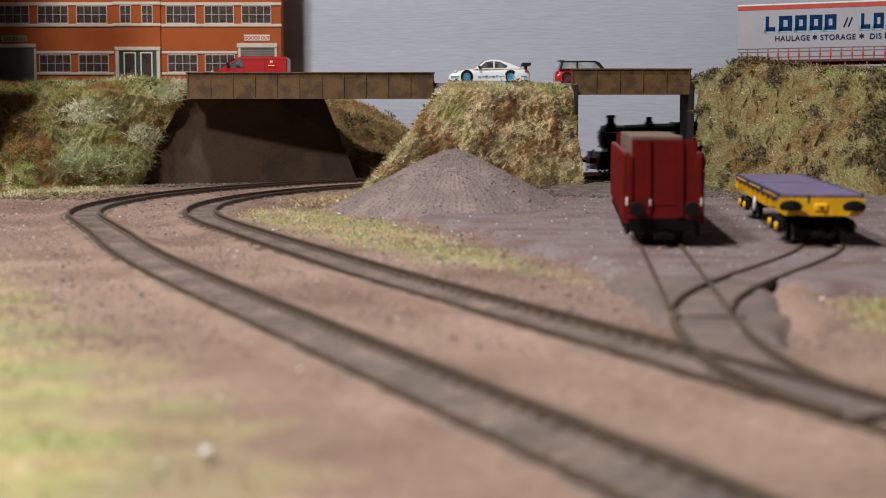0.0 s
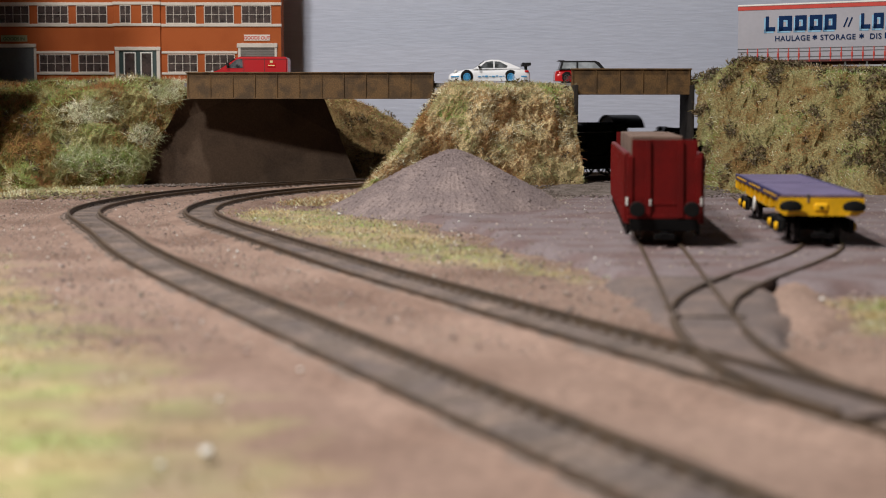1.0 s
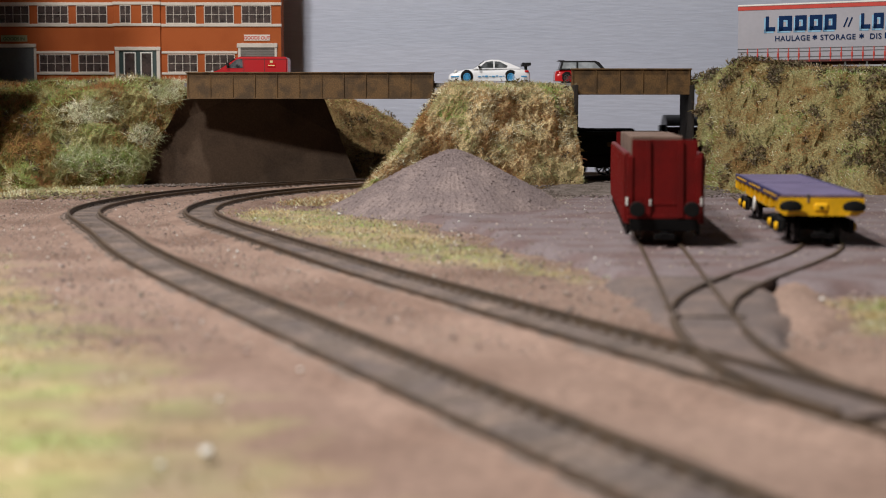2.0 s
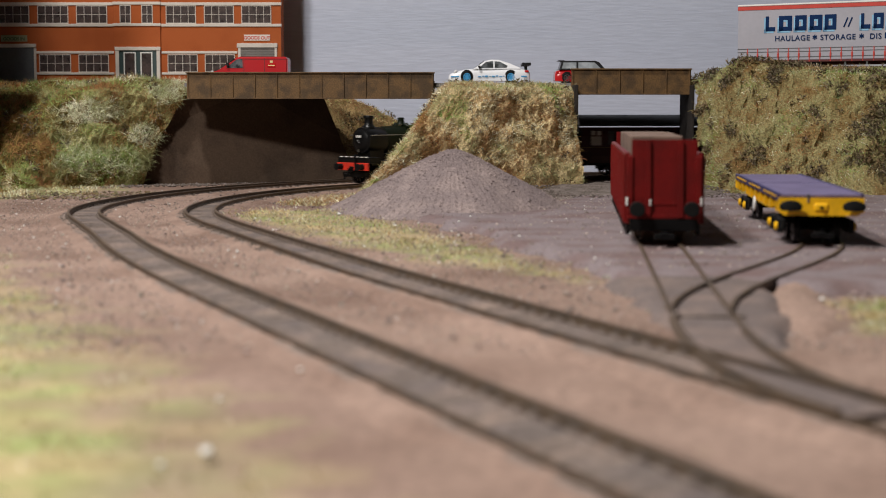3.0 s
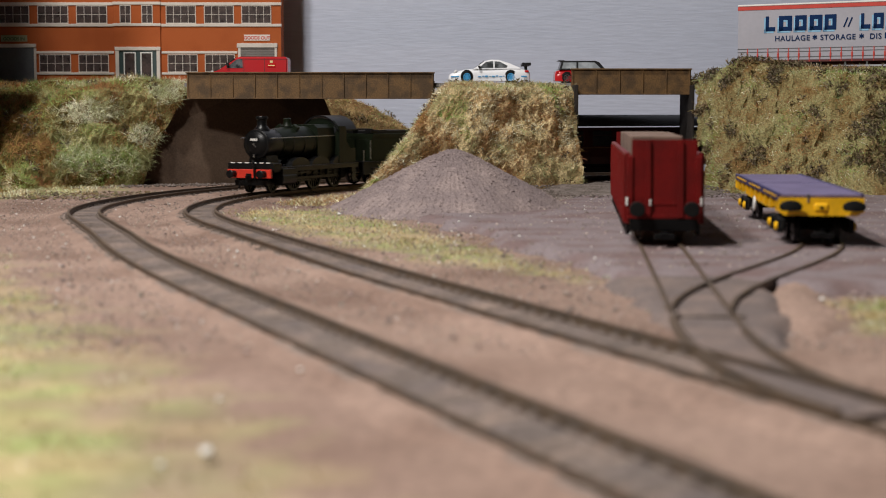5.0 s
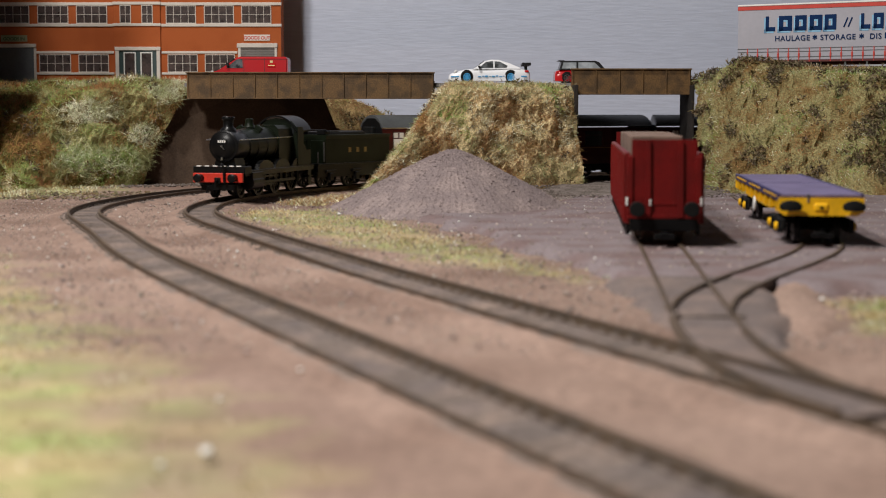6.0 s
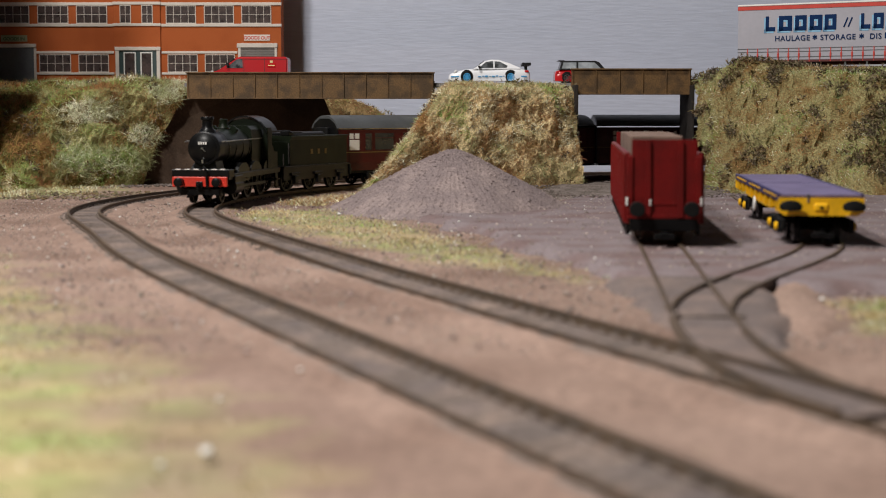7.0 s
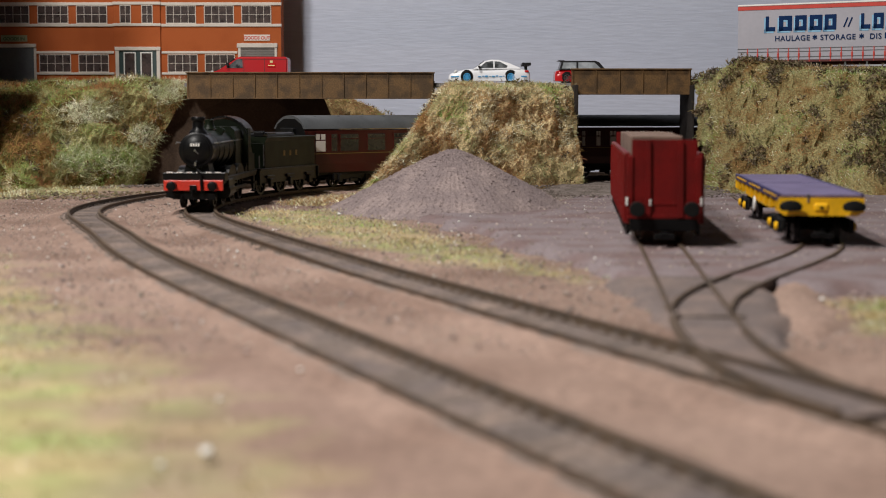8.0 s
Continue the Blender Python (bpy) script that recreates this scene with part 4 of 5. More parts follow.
def flat_wagon():
    top = empty("flat_wagon", "yellow bogie flat wagon with purple deck", "wagon", "wagons in the yard")
    L = 99.0
    part("deck", box(-L, L, -16.8, 16.8, 19.4, 20.8, 0.25), PURPLE, top, "matt purple deck")
    for x in (0,):
        part("deck_seam", box(x - 0.2, x + 0.2, -15.8, 15.8, 20.7, 20.92), NAVY, top)
    part("underframe", join(box(-L, L, -8, 8, 12, 19.4, 0.3)), BLACK, top)
    for s in (-1, 1):
        part("side_rail", box(-L, L, s * 16.6 - 0.7, s * 16.6 + 0.7, 17.9, 21.1, 0.2), NAVY, top, "dark blue deck edge")
        for i in range(26):
            x = -L + 6 + i * 7.4
            if i % 9 not in (7, 8):
                part("lashing_ring", box(x - 1.1, x + 1.1, s * 17.5 - 0.25, s * 17.5 + 0.25, 19.2, 20.0, 0.1), YELLOW, top, "small yellow lashing ring")
        part("solebar", join(prism([(-L, 14.2), (-58, 14.2), (-48, 12.2), (48, 12.2), (58, 14.2), (L, 14.2), (L, 16.2), (-L, 16.2)], s * 14.0, s * 15.6, "y"),
                             *[box(x - 7, x + 7, s * 14.8 - 0.8, s * 14.8 + 0.8, 16.2, 18.0, 0.2) for x in (-90, -60, -30, 0, 30, 60, 90)]), YELLOW, top)
        for i in range(9):
            x = -L + 10 + i * 22
            part("bracket", prism([(x - 2, 17.9), (x + 2, 17.9), (x + 1, 13.2), (x - 1, 13.2)], s * 15.6, s * 17.0, "y"), YELLOW, top)
        e = s * L
        hs = part("headstock", prism([(-17.2, 19.2), (17.2, 19.2), (17.2, 13.6), (14.5, 12.0), (8, 12.0), (-8, 12.0), (-14.5, 12.0), (-17.2, 13.6)], e, e + s * 2.0, "x"), YELLOW, top)
        part("coupling_pocket", join(box(min(e, e + s * 3), max(e, e + s * 3), -2.9, 2.9, 13.6, 17.2, 0.8), ), YELLOW, hs)
        part("draw_hook", join(rod((e + s * 2.6, 0, 15.4), (e + s * 4, 0, 15.4), 0.7, seg=8)), BLACK, hs)
        part("lamp_iron", box(min(e, e + s * 2.6), max(e, e + s * 2.6), 5, 5.8, 17.6, 20.9), STEEL, hs)
        for y in (-12.6, 12.6):
            hd = lathe([(0, 3.6), (0.6, 4.6), (1.5, 4.6), (1.9, 3.8)], 22)
            for v in hd.verts:
                v.co.z = max(-1.7, v.co.z * 0.56)
            for v in hd.verts:
                v.co.x *= s
            part("buffer", join(rod((e + s * 1.8, y, 15.9), (e + s * 5, y, 15.9), 1.9, seg=12), moved(hd, e + s * 4.6, y, 15.9)), TYRE, top, "black oval buffer", smooth=True)
        part("coupler", join(box(min(e - s * 12, e + s * 7), max(e - s * 12, e + s * 7), -1.4, 1.4, 4, 5.6, 0.3), box(min(e + s * 5, e + s * 7), max(e + s * 5, e + s * 7), -4.5, 4.5, 3.4, 5.2, 0.3)), BLACK, top)
        part("brake_wheel", join(moved(lathe([(0, 3.4), (0.7 * s, 3.4)], 16, "y"), -8, s * 17.4, 11.4)), WHITE, top, "white brake handwheel")
    for x in (-72, 72):
        bogie(top, x, gap=12.5, r=6.2, frame=TYRE, spot=YELLOW)
    top.matrix_world = pose(0.1545 + 0.0104, 0.617 + 0.099, TOP, 0, 0, 90 - 6.0)


box_wagon()
flat_wagon()
# ---- the factory on the hill ----
BRICK = mat("orange_brick_card", (0.40, 0.098, 0.026), 0.75, vary=0.08, size=0.03, fine=0.0007, bump=0.15, other=(0.36, 0.085, 0.023), spec=0.2)
CREAM = mat("cream_trim", (0.66, 0.60, 0.54), 0.7, vary=0.06, size=0.02, bump=0.1, spec=0.2)
PANE = mat("window_film", (0.045, 0.032, 0.03), 0.3, vary=0.25, size=0.006, fine=0.002, bump=0.02, other=(0.075, 0.05, 0.045))
SLATE = mat("shutter_grey", (0.105, 0.115, 0.125), 0.6, vary=0.1, size=0.01, bump=0.1)
SHUTTER = mat("roller_shutter", (0.19, 0.17, 0.155), 0.6, vary=0.1, size=0.01, bump=0.1)
DGREEN = mat("door_green", (0.03, 0.055, 0.055), 0.5, vary=0.1, size=0.01, bump=0.05)
SIGNW = mat("sign_white", (0.72, 0.66, 0.6), 0.6, vary=0.04, size=0.01, bump=0)
SIGNG = mat("sign_green", (0.33, 0.36, 0.22), 0.6, vary=0.04, size=0.01, bump=0)
SIGNR = mat("sign_red", (0.55, 0.04, 0.03), 0.6, vary=0.04, size=0.01, bump=0)
SIGND = mat("sign_dark_green", (0.05, 0.10, 0.04), 0.6, vary=0.04, size=0.01, bump=0)


def factory():
    """Shaped in millimetres from its right-hand foot; the front faces -y."""
    top = empty("factory", "orange-brick low-relief factory with cream bands and gridded windows", "building")
    k = 0.5348

    def u(x):
        return (x - 500) * k

    def h(y):
        return (158.5 - y) * k
    part("wall", join(box(u(-160), 0, 0, 24, 0, h(-150)), box(u(207), u(289), -2.0, 0.2, 0, h(-153), 0.2)), BRICK, top)
    part("roof", box(u(-162), 1.2, -1.5, 25, h(-150), h(-154), 0.3), CREAM, top)
    for y0, y1 in ((7.5, 12.5), (44.8, 49.5)):
        part("band", join(box(u(-160), u(207) - 0.1, -1.0, 0.1, h(y1), h(y0), 0.2), box(u(289) + 0.1, u(501), -1.0, 0.1, h(y1), h(y0), 0.2),
                          box(u(206), u(290), -3.0, -1.9, h(y1 - 0.8), h(y0 - 0.8), 0.2)), CREAM, top)
    for y0, y1 in ((92.3, 96.5), (129.2, 133.2)):
        part("band", box(u(70), u(207) - 0.2, -0.9, 0.1, h(y1), h(y0), 0.2), CREAM, top)
        part("band", box(u(290), u(423), -0.9, 0.1, h(y1), h(y0), 0.2), CREAM, top)

    def window(x0, x1, y0, y1, nx, ny, yy=0.0):
        w = new("window")
        w.parent = top
        w.location = (0, 0, 0)
        n = (x1 - x0) * k
        part("glass", box(u(x0), u(x1), yy - 0.25, yy + 0.1, h(y1), h(y0)), PANE, w)
        bars = [box(u(x0) - 0.2, u(x1) + 0.2, yy - 0.75, yy - 0.2, h(y) - 0.32, h(y) + 0.32) for y in (y0, y1)]
        bars += [box(u(x) - 0.32, u(x) + 0.32, yy - 0.75, yy - 0.2, h(y1) + 0.3, h(y0) - 0.3) for x in (x0, x1)]
        bars += [box(u(x0) + n * i / nx - 0.2, u(x0) + n * i / nx + 0.2, yy - 0.6, yy - 0.2, h(y1) + 0.3, h(y0) - 0.3) for i in range(1, nx)]
        bars += [box(u(x0), u(x1), yy - 0.58, yy - 0.22, h(y0 + (y1 - y0) * i / ny) - 0.2, h(y0 + (y1 - y0) * i / ny) + 0.2) for i in range(1, ny)]
        part("glazing_bars", join(*bars), CREAM, w)
        part("sill", box(u(x0) - 0.6, u(x1) + 0.6, yy - 1.1, yy, h(y1) - 1.0, h(y1) - 0.34, 0.1), CREAM, w)
    for x0, x1 in ((-66, -12), (3, 58.5), (74, 127), (142, 195), (299, 350.5), (366, 417), (431.5, 482.5)):
        window(x0, x1, 13.5, 43.5, 4, 2)
        window(x0, x1, -33, -3, 4, 2)
    for x0, x1 in ((219, 237.5), (257, 275.5)):
        window(x0, x1, 13, 43.5, 2, 2, -2.0)
        window(x0, x1, -33, -3, 2, 2, -2.0)
    for x0, x1 in ((75.5, 130), (144.5, 196.5), (301, 352.5), (366.5, 418)):
        window(x0, x1, 98.5, 128.5, 4, 2)
    d = part("entrance_surround", join(box(u(210), u(216), -3.4, -1.8, 0, h(86)), box(u(282), u(288), -3.4, -1.8, 0, h(86)), box(u(209), u(289), -3.8, -1.8, h(91), h(85), 0.2)), CREAM, top)
    dr = part("entrance_doors", box(u(216), u(282), -2.6, -1.9, 0, h(91)), DGREEN, top, "dark green double entrance doors")
    for x0, x1 in ((224, 245.5), (253.5, 274.5)):
        part("door_frame", join(box(u(x0), u(x1), -3.0, -2.5, h(96), h(94)), box(u(x0), u(x1), -3.0, -2.5, h(148), h(146)), box(u(x0), u(x0 + 2), -3.0, -2.5, h(146), h(96)), box(u(x1 - 2), u(x1), -3.0, -2.5, h(146), h(96))), WHITE, dr)
        part("door_pane", box(u(x0 + 2), u(x1 - 2), -2.75, -2.5, h(146), h(96)), PANE, dr)
    g = part("loading_door", box(u(-8), u(66), -0.8, 0.1, 0, h(85.5)), SLATE, top, "slate-grey loading door")
    part("lintel", join(box(u(-10), u(70), -1.6, 0.1, h(86), h(79.5), 0.2), box(u(66), u(70), -1.2, 0.1, 0, h(86))), CREAM, g)
    g = new("roller_door")
    g.parent = top
    for i in range(18):
        part("slat", box(u(429), u(488.5), -0.9, 0.1, h(86 + i * 4 + 3.7), h(86 + i * 4), 0.25), SHUTTER, g)
    part("lintel", join(box(u(422.5), u(493.5), -2.0, 0.1, h(86), h(78.5), 0.2), box(u(424.5), u(429), -1.4, 0.1, 0, h(86)), box(u(488.5), u(492.5), -1.4, 0.1, 0, h(86))), CREAM, g)
    for txt, x0, x1, y0, y1, face, ink in (("GOODS IN", 8.5, 54.5, 64.3, 75.5, SIGNG, SIGND), ("GOODS OUT", 435, 480.5, 63.5, 73.8, SIGNW, SIGNR)):
        s = part("sign", box(u(x0), u(x1), -0.6, 0.1, h(y1), h(y0)), face, top, "painted sign reading " + txt.lower())
        lettering("letters", txt, 4.3, ink, s, pose(u((x0 + x1) / 2) * 0.001, -0.00065, (h(y1) + 1.1) * 0.001, 90, 0, 0), spread=0.95, thick=0.08, bold=0.12)
    top.matrix_world = pose(-0.1519, 1.430, 0.0795)


factory()
# Two boards added out of view, only to shade the factory's left end and the bank.
plain("backdrop_wing", prism([(-0.395, 1.12), (-0.452, 1.49), (-0.458, 1.49), (-0.401, 1.12)], -0.006, 1.0, "z"), SKY, "tall unseen board added to shade the factory's left end", "backdrop")

plain("backdrop_wing", prism([(-0.337, 1.105), (-0.394, 1.116), (-0.394, 1.122), (-0.337, 1.111)], -0.006, 0.30, "z"), SKY, "low unseen board added to shade the left of the bank", "backdrop")

# ---- lorry trailer ----
CURT = mat("curtain_grey", (0.385, 0.378, 0.43), 0.7, vary=0.03, size=0.03, fine=0.003, bump=0.05)
LRED = mat("lorry_red", (0.55, 0.05, 0.035), 0.5, vary=0.06, size=0.01, bump=0)
LDRED = mat("lorry_dark_red", (0.11, 0.02, 0.02), 0.5, vary=0.1, size=0.01, bump=0)
INK = mat("ink_navy", (0.008, 0.028, 0.095), 0.85, vary=0.04, size=0.01, bump=0, spec=0.1)
SKYINK = mat("ink_sky", (0.25, 0.50, 0.72), 0.5, vary=0.04, size=0.01, bump=0)


def trailer():
    top = empty("lorry_trailer", "pale grey curtain-sided lorry trailer with red edging", "lorry")
    Lt, W = 178, 33
    part("curtain", box(0, Lt, 0, W, 14.8, 58.4, 0.4), CURT, top, "pale grey side curtain")
    part("roof", box(-0.3, Lt + 0.3, -0.3, W + 0.3, 58.4, 59.8, 0.3), WHITE, top)
    part("top_stripe", join(box(0, Lt, -0.3, 0.1, 55.3, 58.2), box(-0.3, 0.1, 0, W, 55.3, 58.2)), LRED, top, "red cant rail")
    part("side_rave", box(0, Lt, -0.2, W + 0.2, 13.2, 14.8, 0.2), LDRED, top)
    part("chassis", join(box(2, Lt - 6, 9, 13, 8, 13.2), box(2, Lt - 6, 20, 24, 8, 13.2)), LDRED, top)
    for i in range(20):
        x = 8.5 + i * 8.5
        part("strap", join(box(x - 0.35, x + 0.35, -0.4, 0, 13.4, 24.5), box(x - 0.7, x + 0.7, -0.6, 0, 17, 20.4, 0.15)), LRED, top, "red load strap")
    part("curtain_hem", join(*[box(0, Lt, -0.25, 0.1, z, z + 0.5) for z in (17.2, 21.4, 24.0)]), SLATE, top)
    for x in (30, 47, 64):
        for y in (1, W - 8):
            ax = part("wheel", moved(lathe([(0, 6.0), (0.6, 6.8), (6.4, 6.8), (7, 6.0)], 24, "y"), x, y, 6.8), TYRE, top)
            part("rim", moved(lathe([(-0.3, 3.6), (0.4, 3.8)], 18, "y"), x, y, 6.8), STEEL, ax)
    for x in (88, 105, 122):
        part("side_guard_post", box(x - 0.6, x + 0.6, 0.6, 1.8, 4.5, 13.2), STEEL, top)
    part("side_guard", join(box(78, 150, 0, 0.8, 5, 6.6), box(78, 150, 0, 0.8, 9, 10.4)), CURT, top)
    part("landing_leg", join(box(140, 144, 4, 8, 0, 13.2, 0.3), box(140, 144, W - 8, W - 4, 0, 13.2, 0.3)), SLATE, top)

    def bars(name, spans, z0, z1, ink, dx=0.0, dz=0.0, y=-0.35):
        return part(name, join(*[box(a + dx, b + dx, y, 0.05, z0 + dz, z1 + dz, 0.4) for a, b in spans]), ink, top)
    name = [(23.2, 31.2), (34.2, 45), (47.4, 56.8), (59.2, 69.4), (71.2, 80.6), (99.9, 107.2), (109.6, 117.5), (120, 129), (132, 141), (144, 153)]
    for i, (a, b) in enumerate(name):
        w, m = (b - a) * 0.34, (a + b) / 2
        for dx, dz, y, ink, nm in ((-1.2, -1.4, -0.2, SKYINK, "name_shadow"), (0, 0, -0.4, INK, "name_shape")):
            z0, z1 = 38 + dz, 50 + dz
            bits = [box(a + dx, a + dx + w, y, 0.05, z0, z1, 0.15), box(a + dx, b + dx, y, 0.04, z0, z0 + 3.4, 0.15)]
            if i % 5:
                bits += [box(b + dx - w, b + dx, y + 0.02, 0.03, z0 + (0, 0, 0, 0, 1)[i % 5], z1, 0.15), box(a + dx, b + dx, y + 0.01, 0.02, z1 - 3.4, z1, 0.15)]
            part(nm, join(*bits), ink, top)
    for x in (88, 91.5):
        part("name_shape", moved(box(-0.6, 0.6, -0.4, 0.05, -4.0, 4.0, 0.2), x, 0, 43.5, 0, 22, 0), INK, top)
    for txt, a, b in (("HAULAGE", 31.8, 58.9), ("STORAGE", 68.4, 95.7), ("DISTRIBUTION", 105.8, 152.0)):
        if txt.startswith("DIS"):
            lettering("letters", "DIS", 5.9, INK, top, pose(0.1115, -0.0003, 0.0302, 90, 0, 0), spread=1.12, thick=0.15, bold=0.07)
            bars("word_bars", [(118.5 + i * 3.8, 121.5 + i * 3.8) for i in range(8)], 30.2, 34.8, INK)
        else:
            lettering("letters", txt, 5.9, INK, top, pose((a + b) / 2000, -0.0003, 0.0302, 90, 0, 0), spread=1.12, thick=0.15, bold=0.07)
    for x in (63.6, 100.6):
        part("star", join(*[moved(box(-0.5, 0.5, -0.3, 0.05, -2.0, 2.0), x, 0, 32.5, 0, r, 0) for r in (0, 60, 120)]), INK, top)
    top.matrix_world = pose(0.2393, 1.237, 0.0845, 0, 0, -31)
    return top


trailer()

# ---- cars ----
CARW = mat("car_white", (0.79, 0.80, 0.83), 0.25, vary=0.02, size=0.02, bump=0, coat=0.5)
CARR = mat("car_red", (0.50, 0.012, 0.016), 0.25, vary=0.03, size=0.02, bump=0, coat=0.5)
CARB = mat("car_black", (0.015, 0.015, 0.017), 0.3, vary=0.05, size=0.02, bump=0, coat=0.3)
BLUE = mat("rim_blue", (0.06, 0.32, 0.62), 0.35, vary=0.05, size=0.01, bump=0)
VANR = mat("van_red", (0.47, 0.012, 0.018), 0.35, vary=0.03, size=0.02, bump=0, coat=0.3)
LAMPC = mat("lamp_lens", (0.6, 0.6, 0.6), 0.1, vary=0.05, size=0.01, bump=0)
TAIL = mat("tail_lens", (0.5, 0.015, 0.015), 0.2, vary=0.05, size=0.01, bump=0)
YELB = mat("badge_yellow", (0.75, 0.6, 0.3), 0.5, vary=0.05, size=0.01, bump=0)


def hull(prof, tuck=0.86, seg=9):
    """A car body: rows of (x, z low, z high, half width), with rounded shoulders, joined nose to tail."""
    bm = bmesh.new()
    rows = []
    for x, z0, z1, w in prof:
        ring = []
        for i in range(seg * 2 + 1):
            a = math.pi * i / (seg * 2)
            c, s = math.cos(a), math.sin(a)
            yy = w * math.copysign(abs(c) ** 0.35, c)
            zz = z0 + (z1 - z0) * abs(s) ** 0.55
            ring.append(bm.verts.new((x, yy, zz)))
        ring += [bm.verts.new((x, -w * 0.9, z0)), bm.verts.new((x, w * 0.9, z0))][::1]
        rows.append(ring)
    n = len(rows[0])
    for a, b in zip(rows, rows[1:]):
        for i in range(n):
            bm.faces.new((a[i], a[(i + 1) % n], b[(i + 1) % n], b[i]))
    bm.faces.new(rows[0])
    bm.faces.new(rows[-1])
    return bm


def curve(pts, n):
    """Smooth rows through a few sections."""
    out = []
    for i in range(n + 1):
        t = i / n * (len(pts) - 1)
        k = min(int(t), len(pts) - 2)
        f = t - k
        p = [pts[max(0, k - 1)], pts[k], pts[k + 1], pts[min(len(pts) - 1, k + 2)]]
        out.append(tuple(0.5 * (2 * b + (c - a) * f + (2 * a - 5 * b + 4 * c - d) * f * f + (3 * b - a - 3 * c + d) * f ** 3)
                         for a, b, c, d in zip(*p)))
    return out


def car_wheels(top, xs, half, r, rim, spokes=8, width=4):
    for x in xs:
        for s in (-1, 1):
            part("wheel_arch", moved(lathe([(-0.4, r * 1.1), (0.15, r * 1.1)] if s > 0 else [(0.4, r * 1.1), (-0.15, r * 1.1)], 24, "y"), x, s * half, r + 0.3), TYRE, top)
            w = part("wheel", moved(lathe([(-width, r * 0.9), (-width + 0.4, r), (0.0, r), (0.35, r * 0.88)] if s > 0 else [(width, r * 0.9), (width - 0.4, r), (0.0, r), (-0.35, r * 0.88)], 24, "y"), x, s * (half + 0.1), r), TYRE, top)
            part("rim", join(*[moved(box(0.3, r * 0.64, -0.18, 0.18, -0.38, 0.38), x, s * (half + 0.55), r, 0, 360 * i / spokes, 0) for i in range(spokes)],
                             moved(lathe([(-0.1, r * 0.2), (0.35, r * 0.2)], 12, "y"), x, s * (half + 0.4), r),
                             *[moved(box(r * 0.54, r * 0.65, -0.2, 0.2, -r * 0.16, r * 0.16), x, s * (half + 0.5), r, 0, 360 * i / 16, 0) for i in range(16)]), rim, w)


def glasshouse(top, outline, half_low, half_high, z_low, z_high, material, windows, glass=None, name="cabin"):
    """A tapering cabin from its side outline, with panes laid on its flanks."""
    def half(z):
        return half_low + (half_high - half_low) * (z - z_low) / (z_high - z_low)
    bm = bmesh.new()
    rows = []
    for s in (-1, 1):
        rows.append([bm.verts.new((x, s * half(z), z)) for x, z in outline])
    for i in range(len(outline)):
        j = (i + 1) % len(outline)
        bm.faces.new((rows[0][i], rows[0][j], rows[1][j], rows[1][i]))
    bm.faces.new(rows[0])
    bm.faces.new(rows[1][::-1])
    es = [e for e in bm.edges if abs(e.verts[0].co.y - e.verts[1].co.y) < 2]
    bmesh.ops.bevel(bm, geom=es, offset=0.6, segments=3, affect="EDGES")
    cab = part(name, bm, material, top, smooth=True)
    for poly in windows:
        for s in (-1, 1):
            b = bmesh.new()
            a = [b.verts.new((x, s * (half(z) + 0.12), z)) for x, z in poly]
            c = [b.verts.new((x, s * (half(z) - 0.4), z)) for x, z in poly]
            b.faces.new(a)
            b.faces.new(c[::-1])
            for i in range(len(poly)):
                j = (i + 1) % len(poly)
                b.faces.new((a[i], a[j], c[j], c[i]))
            part("side_window", b, glass or DGLASS, cab)
    return cab


CLEAR = mat("tinted_window", (0.24, 0.26, 0.28), 0.1, vary=0.08, size=0.008, bump=0, other=(0.36, 0.39, 0.42), spec=0.6)


SMOKED = mat("smoked_window", (0.035, 0.038, 0.04), 0.1, vary=0.1, size=0.006, bump=0, other=(0.14, 0.15, 0.16), spec=0.6)


